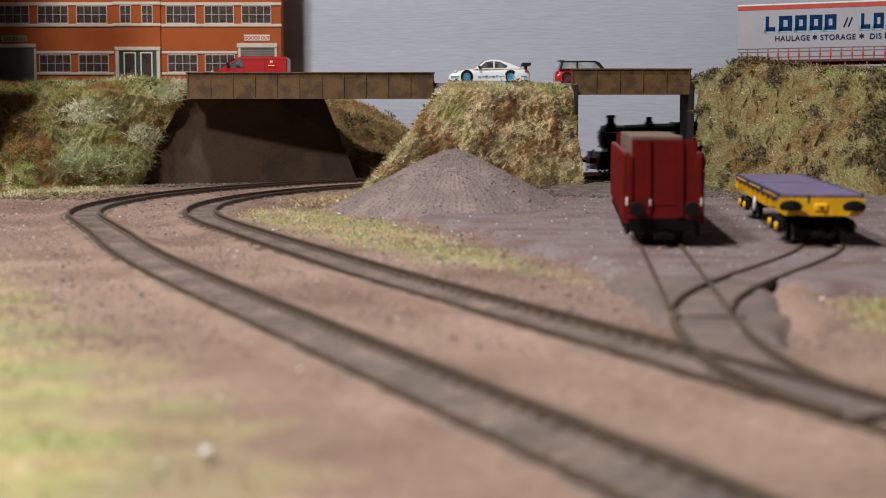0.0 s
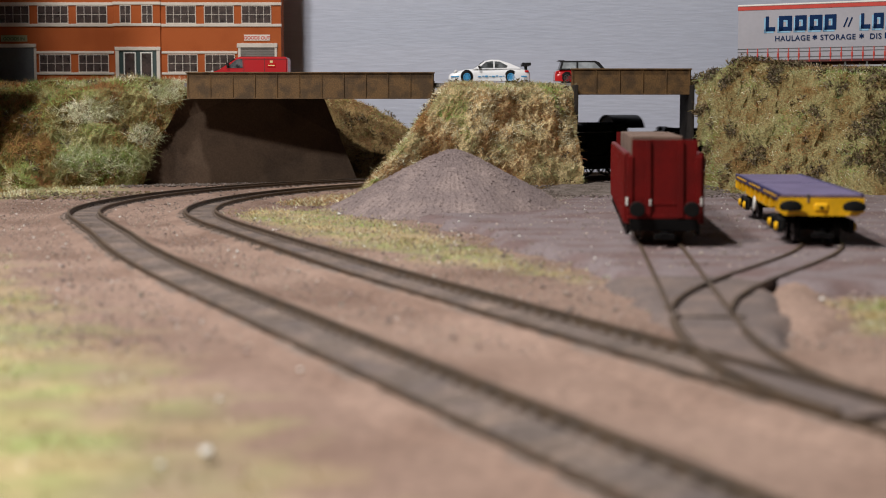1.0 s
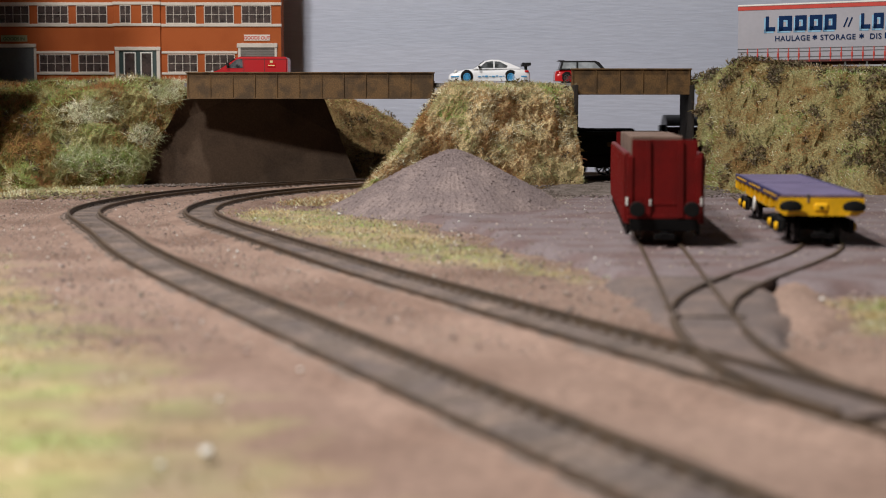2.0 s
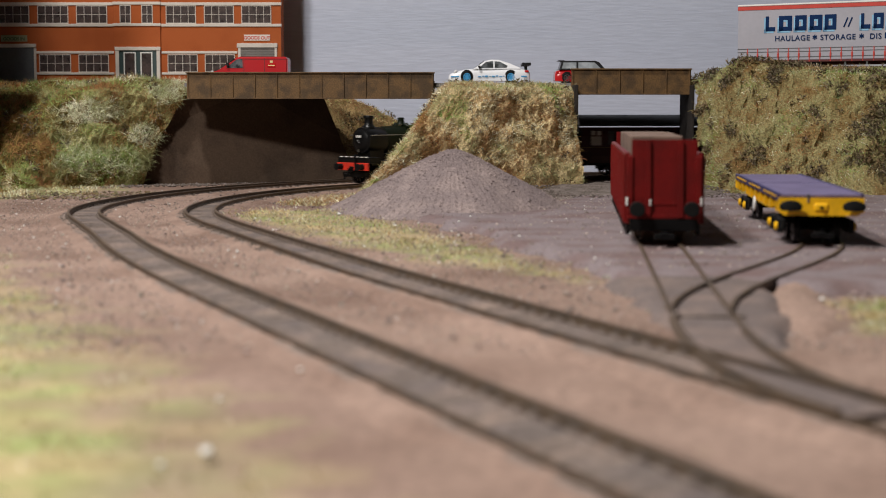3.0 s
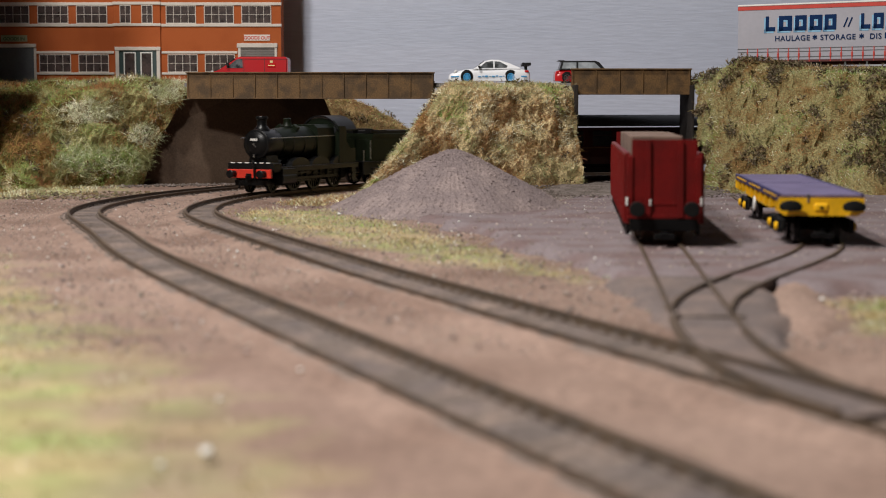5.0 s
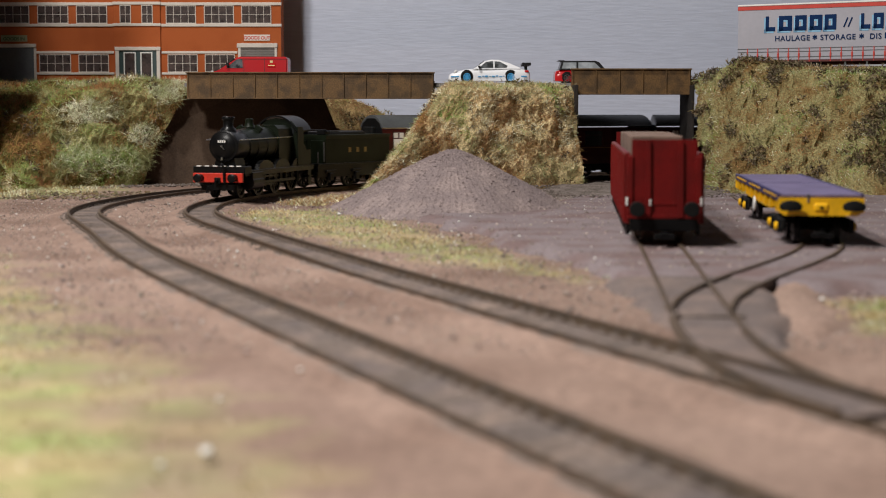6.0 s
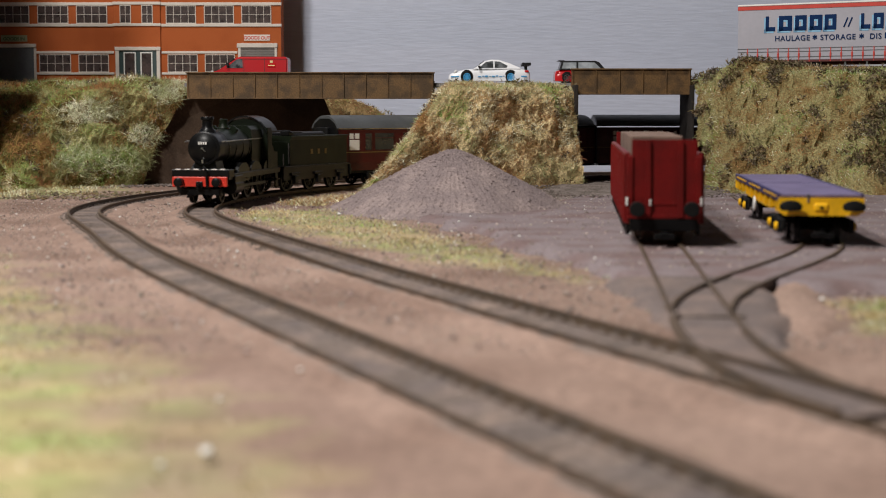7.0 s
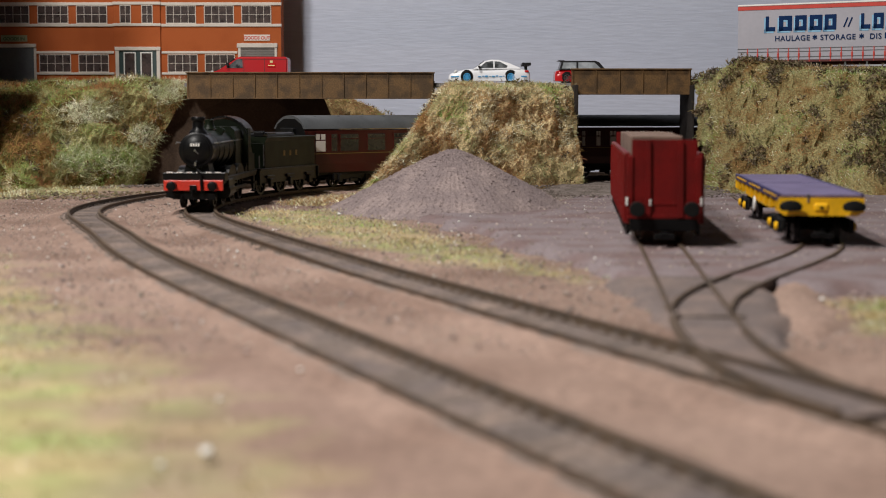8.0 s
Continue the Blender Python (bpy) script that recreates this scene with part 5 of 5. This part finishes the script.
def sports_car():
    top = empty("sports_car", "white rear-engined sports car with blue wheels and rear wing", "car", "cars on the road")
    body = [(33, 2.6, 5.2, 9.5), (31.5, 2.0, 7.2, 11.6), (27, 1.8, 8.8, 12.6), (20, 1.8, 10.2, 13.0), (12, 1.8, 10.9, 12.8), (0, 1.8, 11.0, 12.7), (-12, 1.8, 11.3, 13.2), (-21, 1.9, 11.4, 13.6), (-28, 2.2, 10.6, 13.0), (-32, 3.0, 9.2, 11.6), (-33, 3.8, 7.4, 9.6)]
    part("body", hull(curve(body, 40)), CARW, top, smooth=True)
    ol = [(13.5, 10.2), (11, 11.8), (4.2, 16.2), (-1.5, 17.5), (-7.5, 17.3), (-15, 15.2), (-25, 11.4), (-25, 10.2)]
    glasshouse(top, ol, 12.2, 8.2, 10.2, 17.5, CARW, [[(8.6, 11.2), (3.0, 15.6), (-1.8, 16.4), (-3.2, 16.3), (-3.2, 11.3)], [(-4.2, 11.3), (-4.2, 16.3), (-8.5, 15.9), (-14.8, 12.9), (-13.8, 11.5)]], SMOKED)
    part("windscreen", prism([(11.6, 11.2), (4.2, 16.4), (4.5, 16.7), (12.0, 11.4)], -8.5, 8.5, "y"), DGLASS, top)
    part("rear_wing", join(box(-33.4, -26.6, -11.5, 11.5, 13.6, 14.7, 0.4), box(-30.8, -29, -6, -5, 10, 13.8), box(-30.8, -29, 5, 6, 10, 13.8), box(-33.6, -26.4, -12, -11.3, 13.0, 15.2, 0.2), box(-33.6, -26.4, 11.3, 12, 13.0, 15.2, 0.2)), CARB, top, "black rear wing")
    for s in (-1, 1):
        y = s * 13.35
        part("side_stripe", join(*[box(x - w, x + w, y - 0.9, y + 0.05 * s, 4.7 + (i % 2) * 0.4, 5.3 + (i % 3) * 0.25) for i, (x, w) in enumerate([(8, 1.2), (5, 0.9), (2.4, 1.1), (-0.6, 0.8), (-3.2, 1.2), (-6, 0.9), (-9, 1.1), (-11.4, 0.8)])]), BLUE, top, "blue side lettering bars")
        part("sill_stripe", join(box(24.5, 31, s * 12.3 - 0.5, s * 12.3 + 0.45, 4.5, 5.4), box(-30, -25.5, s * 13.0 - 0.4, s * 13.0 + 0.35, 4.7, 5.6)), BLUE, top)
        part("headlamp", moved(lathe([(0, 2.0), (1.0, 1.7), (1.5, 0.8)], 14), 27.2, s * 9.6, 8.2, 0, -50, 0), LAMPC, top)
        part("tail_lamp", box(-31.8, -28.5, s * 11.8 - 1, s * 11.8 + 0.6, 8.0, 9.6, 0.4), TAIL, top)
        part("mirror", moved(box(-1, 1, -1.2, 1.2, -0.8, 0.8, 0.4), 8.2, s * 13.4, 12.2), CARB, top)
    car_wheels(top, (18.2, -17.2), 12.9, 4.6, BLUE, 10)
    top.matrix_world = pose(0.0375, 1.24, ROAD, 0, 0, 180) @ Matrix.Diagonal((1, 1, 1.1, 1))


def small_car():
    top = empty("hatchback_car", "red hatchback with black roof, half hidden by the girder", "car", "cars on the road")
    body = [(-27, 3, 6.6, 10.0), (-26, 2.2, 10.0, 11.6), (-20, 1.9, 12.0, 12.6), (-8, 1.8, 12.3, 12.8), (8, 1.8, 12.2, 12.8), (17, 1.9, 11.6, 12.6), (24, 2.2, 9.6, 11.8), (26.4, 3.0, 7, 10.2)]
    part("body", hull(curve(body, 30)), CARR, top, smooth=True)
    ol = [(-23.5, 11.4), (-21.6, 18.0), (-19.5, 18.8), (6.5, 18.8), (9.5, 17.6), (15, 11.4)]
    glasshouse(top, ol, 12.0, 10.2, 11.4, 18.8, CARB, [[(-21.4, 12.4), (-20.0, 17.3), (-9.4, 17.5), (-9.4, 12.4)], [(-7.8, 12.4), (-7.8, 17.5), (5.6, 17.4), (10.8, 12.4)]], CLEAR)
    part("roof_edge", box(-24.4, -19, -9.6, 9.6, 18.3, 19.2, 0.3), CARB, top)
    for s in (-1, 1):
        part("tail_lamp", box(-26.2, -23.8, s * 10.8 - 1, s * 10.8 + 0.8, 7.6, 10.4, 0.4), TAIL, top)
        part("chrome_strip", box(-24, 17, s * 12.3 - 0.4, s * 12.3 + 0.4, 11.7, 12.2), STEEL, top)
        part("mirror", moved(box(-1, 1, -1.2, 1.2, -0.9, 0.9, 0.4), 11.4, s * 13.2, 12.8), CARB, top)
    car_wheels(top, (-17, 17), 12.2, 4.5, STEEL, 6)
    top.matrix_world = pose(0.1160, 1.23, ROAD - 0.0003, 0, 0, 0) @ Matrix.Scale(0.97, 4)


def post_van():
    top = empty("delivery_van", "bright red delivery van on the bridge road", "van", "cars on the road")
    ol = [(31, 3), (31, 8.0), (29.5, 9.6), (22.5, 11.6), (11.5, 20.6), (8.5, 21.8), (-29.6, 21.8), (-31, 20.8), (-31, 3)]
    bm = prism(ol, -13, 13, "y")
    bmesh.ops.bevel(bm, geom=bm.edges[:], offset=0.9, segments=3, affect="EDGES")
    part("body", bm, VANR, top, smooth=True)
    part("windscreen", prism([(22.6, 12.2), (12.2, 20.7), (11.8, 20.2), (21.9, 11.8)], -11, 11, "y"), DGLASS, top)
    for s in (-1, 1):
        y = s * 13.0
        part("cab_window", prism([(18.8, 12.6), (11.0, 19.2), (8.5, 20.0), (5.4, 20.0), (5.4, 12.6)], y - 0.2, y + 0.2, "y"), SMOKED, top)
        part("door_seam", join(box(4.2, 4.6, y - 0.15, y + 0.12, 5, 20.6), box(-12.6, -12.2, y - 0.15, y + 0.12, 5, 20.6), box(-30, 4, y - 0.15, y + 0.12, 19.4, 19.7)), LDRED, top)
        part("badge", join(box(-21.5, -14.6, y - 0.2, y + 0.25, 13.0, 16.4, 0.2), ), TAIL, top)
        part("badge_mark", join(box(-19.2, -16.8, y - 0.2, y + 0.4, 16.7, 18.6, 0.2), box(-20.8, -15.3, y - 0.2, y + 0.4, 14.3, 15.1)), YELB, top, "small pale badge marks")
        part("mirror", moved(box(-1, 1, -1, 1, -1.6, 1.6, 0.4), 17.5, s * 14, 15.4), CARB, top)
        part("lamp", box(29.2, 31.1, s * 10.5 - 1.6, s * 10.5 + 1.6, 8, 10.6, 0.4), LAMPC, top)
    car_wheels(top, (19, -19), 12.6, 4.4, STEEL, 6)
    top.matrix_world = pose(-0.1575, 1.25, ROAD, 0, 0, 180)


sports_car()
small_car()
post_van()
# ---- loose scatter: fibres, twigs, grit ----


def scatter_on(tris, n, rnd):
    """Random places on a list of triangles, with their normals."""
    areas = np.array([((b - a).cross(c - a)).length for a, b, c in tris])
    pick = np.searchsorted(np.cumsum(areas) / areas.sum(), [rnd.random() for _ in range(n)])
    for k in pick:
        a, b, c = tris[min(int(k), len(tris) - 1)]
        u, v = rnd.random(), rnd.random()
        if u + v > 1:
            u, v = 1 - u, 1 - v
        nr = (b - a).cross(c - a)
        yield a + (b - a) * u + (c - a) * v, nr.normalized() if nr.length else Vector((0, 0, 1))


def stuff_mesh(name, verts, faces, material, label, category):
    me = bpy.data.meshes.new(name)
    me.from_pydata(verts, [], faces)
    me.materials.append(material)
    return tagged(new(name, me), label, category, kind="stuff")


def blade(verts, faces, p, d, length, width, rnd, droop=0.5):
    """One bent fibre, wider at its root."""
    side = d.cross(Vector((rnd.uniform(-1, 1), rnd.uniform(-1, 1), rnd.uniform(-1, 1))))
    if side.length < 1e-6:
        return
    side = side.normalized() * width
    m = p + d * length * 0.55
    e = p + d * length + Vector((rnd.uniform(-1, 1), rnd.uniform(-1, 1), -rnd.random() * droop)) * length * 0.35
    i = len(verts)
    verts += [p - side, p + side, m + side * 0.8, m - side * 0.8, e]
    faces += [(i, i + 1, i + 2, i + 3), (i + 3, i + 2, i + 4)]


def fibres(key, label, tris, n, mixer, seed, length=(0.0012, 0.0042), width=0.00014, lie=0.6):
    rnd = random.Random(seed)
    sets = {}
    for p, nr in scatter_on(tris, n, rnd):
        if nr.y > 0.3 and nr.z < 0.3:
            nr = -nr
        if nr.z < -0.1:
            nr = -nr
        m = mixer(p, rnd)
        if m is None:
            continue
        t = Vector((rnd.uniform(-1, 1), rnd.uniform(-1, 1), rnd.uniform(-1, 1)))
        d = (nr * (1 - lie) + t * lie + Vector((0, 0, 0.12))).normalized()
        vs, fs = sets.setdefault(m, ([], []))
        blade(vs, fs, p - nr * 0.0004, d, rnd.uniform(*length) * (0.5 + rnd.random()), width * rnd.uniform(0.6, 1.3), rnd)
    for m, (vs, fs) in sets.items():
        stuff_mesh(key, vs, fs, m, label + " in " + m.name.split("_")[0] + " tones", "grass")


def mix_mid(p, rnd):
    a = fbm(p.x * 42, p.y * 42, p.z * 42) + rnd.uniform(-0.2, 0.2)
    return GREEN if a > 0.40 else RUST_F if a < -0.25 else PALE if rnd.random() < 0.45 else STRAW


def mix_right(p, rnd):
    a = fbm(p.x * 24 + 3, p.y * 24, p.z * 24) + rnd.uniform(-0.15, 0.15)
    return (GREEN if rnd.random() < 0.8 else PALE) if a > -0.02 else RUST_F if a < -0.24 else PALE if rnd.random() < 0.25 else STRAW if rnd.random() < 0.6 else RUST_F


# tufts that keep together on the mossy bank: x, z, reach in x and z, and what grows there
TUFTS = [(-0.272, 0.058, 0.026, 0.010, "pale"), (-0.217, 0.073, 0.018, 0.008, "pale"), (-0.242, 0.062, 0.015, 0.012, "rust"),
         (-0.266, 0.043, 0.016, 0.007, "green"), (-0.236, 0.040, 0.014, 0.012, "pale"), (-0.262, 0.020, 0.045, 0.011, "meadow"), (-0.300, 0.070, 0.030, 0.006, "green")]


def mix_left(p, rnd):
    a = fbm(p.x * 22 + 8, p.y * 22, p.z * 22) + rnd.uniform(-0.16, 0.16)
    edge = -0.312 + 0.02 * fbm(p.z * 40, p.y * 40, 2) - 0.5 * max(0.0, 0.03 - p.z)
    # Left of the edge, browner and sparser fibres deepen the painted shade.
    if p.x < edge and rnd.random() < 0.9:
        return None if rnd.random() < 0.35 else RUST_F if a < 0.22 else GREEN
    for x, z, rx, rz, kind in TUFTS:
        if ((p.x - x) / rx) ** 2 + ((p.z - z) / rz) ** 2 < 1 + 1.2 * a:
            r = rnd.random()
            if kind == "pale":
                return PALE if r < 0.8 else STRAW
            if kind == "rust":
                return RUST_F if r < 0.6 else STRAW
            if kind == "green":
                return GREEN if r < 0.75 else RUST_F
            return PALE if r < 0.35 else GREEN if r < 0.7 else STRAW
    return RUST_F if a < -0.12 else GREEN if a < 0.2 else STRAW if rnd.random() < 0.6 else PALE


def mix_far(p, rnd):
    return STRAW if rnd.random() < 0.35 else RUST_F if rnd.random() < 0.75 else GREEN


fibres("bank_fibres", "dense dry fibres on the middle bank", [t for t in BANKS["mid"][1] if t[0].y < 1.2], 60000, mix_mid, 1)
fibres("bank_fibres", "dense mossy fibres on the tall bank", [t for t in BANKS["right"][1] if t[0].x < 0.42], 80000, mix_right, 2)
fibres("bank_fibres", "pale tufted fibres on the mossy bank", [t for t in BANKS["left"][1] if t[0].x > -0.48 and t[0].y < 1.30], 95000, mix_left, 3, length=(0.0016, 0.0066))


def mix_tuft(p, rnd):
    a = 0.5 * fbm(p.x * 45, p.y * 45, p.z * 45)
    for x, z, rx, rz, kind in TUFTS:
        if kind in ("pale", "meadow") and ((p.x - x) / rx) ** 2 + ((p.z - z) / rz) ** 2 < 0.8 + a * 1.6:
            return PALE if rnd.random() < (0.9 if kind == "pale" else 0.4) else GREEN
    return None


fibres("bank_tufts", "long silky tufts on the mossy bank", [t for t in BANKS["left"][1] if t[0].x > -0.33 and t[0].y < 1.25], 60000, mix_tuft, 6, length=(0.003, 0.0085), width=0.00013, lie=0.7)
fibres("bank_fibres", "rusty fibres on the slope beyond the tracks", BANKS["far"][1], 26000, mix_far, 4)


def twigs(label, tris, n, seed, test):
    rnd = random.Random(seed)
    vs, fs = [], []
    for p, nr in scatter_on(tris, n, rnd):
        if nr.z < -0.1 or (nr.y > 0.3 and nr.z < 0.3):
            nr = -nr
        if not test(p, rnd):
            continue
        c = p + nr * rnd.uniform(0.0005, 0.004)
        for _ in range(3):
            d = (nr * 0.4 + Vector((rnd.uniform(-1, 1), rnd.uniform(-1, 1), rnd.uniform(-1, 1)))).normalized()
            blade(vs, fs, c, d, rnd.uniform(0.0014, 0.0042), rnd.uniform(0.00022, 0.0006), rnd, 0.8)
    stuff_mesh("twig_scrub", vs, fs, TWIG, label, "scrub")


twigs("dark brittle twigs clumped over the tall bank", [t for t in BANKS["right"][1] if t[0].x < 0.42], 42000, 11,
      lambda p, r: fbm(p.x * 46, p.y * 46 + 5, p.z * 46) + r.uniform(-0.2, 0.2) > 0.33)
twigs("few dark twigs caught in the straw", [t for t in BANKS["mid"][1] if t[0].y < 1.2], 2200, 12,
      lambda p, r: fbm(p.x * 60, p.y * 60, p.z * 60) + r.uniform(-0.2, 0.2) > 0.38)
twigs("dark twigs in the mossy bank", [t for t in BANKS["left"][1] if t[0].x > -0.45 and t[0].y < 1.27], 8000, 13,
      lambda p, r: fbm(p.x * 50, p.y * 50, p.z * 50) + r.uniform(-0.2, 0.2) > 0.40)
twigs("dark twigs on the far slope", BANKS["far"][1], 3000, 14, lambda p, r: fbm(p.x * 50, p.y * 50, p.z * 50) > 0.30)


def lawn(label, poly, n, seed, mixer, height, soft=0.022):
    rnd = random.Random(seed)
    xs, ys = [p[0] for p in poly], [p[1] for p in poly]
    sets = {}
    for _ in range(n):
        x, y = rnd.uniform(min(xs), max(xs)), rnd.uniform(min(ys), max(ys))
        if abs(x) > 0.33 * y + 0.03 or y < 0.12:
            continue
        d = inside(poly, x, y) + 0.02 * fbm(x * 30, y * 30, 7)
        if rnd.random() > d / soft or fbm(x * 55, y * 55, 9) + rnd.uniform(-0.35, 0.35) < -0.06:
            continue
        m = mixer(Vector((x, y, 0)), rnd)
        vs, fs = sets.setdefault(m, ([], []))
        dr = Vector((rnd.uniform(-0.9, 0.9), rnd.uniform(-0.9, 0.9), 0.8)).normalized()
        blade(vs, fs, Vector((x, y, 0.0002 + 0.0008 * rnd.random())), dr, rnd.uniform(*height), 0.00016, rnd)
    for m, (vs, fs) in sets.items():
        stuff_mesh("static_grass", vs, fs, m, label + " in " + m.name.split("_")[0] + " tones", "grass")


def mix_lawn(p, rnd):
    a = fbm(p.x * 40, p.y * 40, 3) + rnd.uniform(-0.3, 0.3)
    return GREEN if a > 0.28 else STRAW if a < 0.0 or rnd.random() < 0.35 else PALE


lawn("short static grass beside the track", TURF_1, 18000, 21, mix_lawn, (0.0012, 0.0032))
lawn("thin static grass over bare earth", TURF_2, 120000, 22, mix_lawn, (0.0012, 0.003), 0.09)
lawn("thin static grass by the points", TURF_3, 26000, 23, mix_lawn, (0.001, 0.0026))
lawn("pale grass at the foot of the bank", TURF_4, 16000, 24, lambda p, r: PALE if r.random() < 0.6 else STRAW, (0.0015, 0.004))

TURF_5 = [(-0.073, 1.065), (-0.096, 1.0), (-0.106, 0.95), (-0.10, 0.91), (-0.06, 0.92), (-0.045, 1.05)]
lawn("dry straw tufts between the track and the gravel heap", TURF_5, 9000, 25, lambda p, r: RUST_F if r.random() < 0.3 else PALE if r.random() < 0.3 else STRAW, (0.0015, 0.0048))


def grit(label, n, seed, place, size, material=None):
    rnd = random.Random(seed)
    vs, fs = [], []
    for _ in range(n):
        p = place(rnd)
        if p is None:
            continue
        r = rnd.uniform(*size) * (1 + 1.2 * (rnd.random() < 0.05))
        i = len(vs)
        for dx, dy, dz in ((1, 0, 0), (0, 1, 0), (-1, 0, 0), (0, -1, 0), (0, 0, 1), (0, 0, -1)):
            vs.append(p + Vector((dx * r * rnd.uniform(0.6, 1.3), dy * r * rnd.uniform(0.6, 1.3), dz * r * rnd.uniform(0.4, 0.9))))
        for a, b in ((0, 1), (1, 2), (2, 3), (3, 0)):
            fs += [(i + a, i + b, i + 4), (i + b, i + a, i + 5)]
    stuff_mesh("grit", vs, fs, material or STONE, label, "gravel")


def on_earth(rnd):
    y = 0.16 + 0.95 * rnd.random() ** 0.8
    return Vector((rnd.uniform(-0.33, 0.33) * y * 1.05, y, 0.0004))


def on_mound(rnd):
    a, b, c = MOUND[rnd.randrange(len(MOUND))]
    return a + (b - a) * rnd.random() + (c - b) * rnd.random() * 0.5


grit("scattered fine grit on the bare earth", 42000, 31, lambda r: next((p for p in (on_earth(r),) if p.y > 0.36), None), (0.00015, 0.0005))
grit("scattered dark crumbs on the bare earth", 9000, 35, lambda r: next((p for p in (on_earth(r),) if p.y > 0.42), None), (0.00015, 0.0004), BALLAST)
grit("loose grains on the gravel heap", 16000, 32, on_mound, (0.0002, 0.0006), GRAVEL)
grit("gritty debris along the foot of the banks", 2500, 33, lambda r: Vector((r.uniform(0.05, 0.2), r.uniform(0.97, 1.2), 0.0036)), (0.0003, 0.0010), ASH)
grit("small debris strewn on the yard", 3500, 36, lambda r: Vector((r.uniform(0.0, 0.3), r.uniform(0.53, 1.0), 0.0032)), (0.0002, 0.0006))


grit("pale chips strewn over the earth and the track beds", 420, 37, lambda r: next((p for p in (on_earth(r),) if p.y > 0.40), None), (0.0003, 0.0008), WHITE)
grit("pale flakes on the yard", 120, 38, lambda r: Vector((r.uniform(0.0, 0.3), r.uniform(0.53, 1.0), 0.0033)), (0.0003, 0.0008), WHITE)
grit("rubble along the foot of the abutment", 900, 40, lambda r: (lambda k: Vector((-0.29 + 0.22 * k, 1.165 + 0.085 * k + r.uniform(-0.02, 0.02), 0.0005)))(r.random()), (0.0003, 0.0012), ASH)
grit("dark crumbs along the foot of the mossy bank", 900, 39, lambda r: Vector((r.uniform(-0.36, -0.19), r.uniform(1.0, 1.1), 0.0006)), (0.0004, 0.0013), TWIG)


def pebble(x, y, r, label):
    bm = bmesh.new()
    bmesh.ops.create_icosphere(bm, subdivisions=2, radius=r)
    for v in bm.verts:
        v.co *= 1 + 0.18 * fbm(v.co.x * 900, v.co.y * 900, v.co.z * 900)
        v.co.z *= 0.75
    bmesh.ops.translate(bm, vec=(x, y, r * 0.55 + 0.0004), verts=bm.verts)
    tagged(part("pebble", bm, WHITE, unit=1, smooth=True), label, "pebble", "pale pebbles")


# The first and largest is a white blob painted in place of a blurred glint.
for x, y, r in ((-0.0398, 0.251, 0.0013), (-0.0462, 0.243, 0.0007), (-0.0506, 0.4525, 0.0008), (-0.0165, 0.517, 0.0007), (-0.045, 0.30, 0.0006), (-0.032, 0.335, 0.0006)):
    pebble(x, y, r, "tiny white speck lying on the bare earth")


def cracks(n, seed):
    """Hairline breaks in the yard surface: thin wandering slivers of dark dirt."""
    rnd = random.Random(seed)
    vs, fs = [], []
    for _ in range(n):
        x, y = rnd.uniform(0.0, 0.32), rnd.uniform(0.53, 0.98)
        a = rnd.uniform(-0.5, 0.5)
        w = rnd.uniform(0.0002, 0.00055)
        for k in range(rnd.randrange(4, 14)):
            if inside(YARD_EDGE, x, y) < 0.012:
                break
            z = 0.0033 + 0.0002 * fbm(x * 70, y * 70)
            i = len(vs)
            t = w * rnd.uniform(0.4, 1.3)
            nx, ny = x + 0.003 * math.cos(a), y + 0.003 * math.sin(a)
            z2 = 0.0033 + 0.0002 * fbm(nx * 70, ny * 70)
            vs += [Vector((x, y - t, z)), Vector((nx, ny - t, z2)), Vector((nx, ny + t, z2)), Vector((x, y + t, z))]
            fs.append((i, i + 1, i + 2, i + 3))
            x, y, a = nx, ny, a + rnd.uniform(-0.6, 0.6)
    stuff_mesh("crack", vs, fs, SLEEPER, "dirt-filled hairline cracks in the yard concrete", "crack")


cracks(110, 41)


# ---- movement ----


def front_at(t):
    """Metres along the line of the locomotive's front at t seconds."""
    return float(np.interp(t, FRONT_T, FRONT_S))


FRONT_T = np.linspace(0, 8, 161)
FRONT_S = np.polyval(np.polyfit([0, 1, 2, 2.8, 3.5, 4.5, 5.8, 6.2, 6.5, 7, 8],
                                [0.159, 0.247, 0.331, 0.395, 0.449, 0.517, 0.604, 0.629, 0.646, 0.673, 0.714], 3), FRONT_T)


def car_pose(a, b, off=0.0):
    """A vehicle whose front pivot is at a metres and rear pivot at b metres along the line."""
    xa, ya, _ = on_line(a, off)
    xb, yb, _ = on_line(b, off)
    return pose((xa + xb) / 2, (ya + yb) / 2, TOP, 0, 0, math.degrees(math.atan2(ya - yb, xa - xb)))


def motions():
    ts = [i / 10 for i in range(81)]
    for thing, front, rear, wheels, bogies in TRAIN:
        rows = [(t, car_pose(front_at(t) + front, front_at(t) + rear)) for t in ts]
        walk(thing, rows)
        for ob, x, r in wheels:
            walk(ob, [(t, pose(x, 0, r, 0, math.degrees((front_at(t) - 0.163) / r), 0)) for t in ts])
        for ob, x, where in bogies:
            br = []
            for t, m in rows:
                h = math.degrees(on_line(front_at(t) + where)[2])
                br.append((t, pose(x, 0, 0, 0, 0, h - math.degrees(m.to_euler().z))))
            fixed = []
            for t, m in br:
                e = math.degrees(m.to_euler().z)
                fixed.append((t, pose(x, 0, 0, 0, 0, (e + 180) % 360 - 180)))
            walk(ob, fixed)


motions()
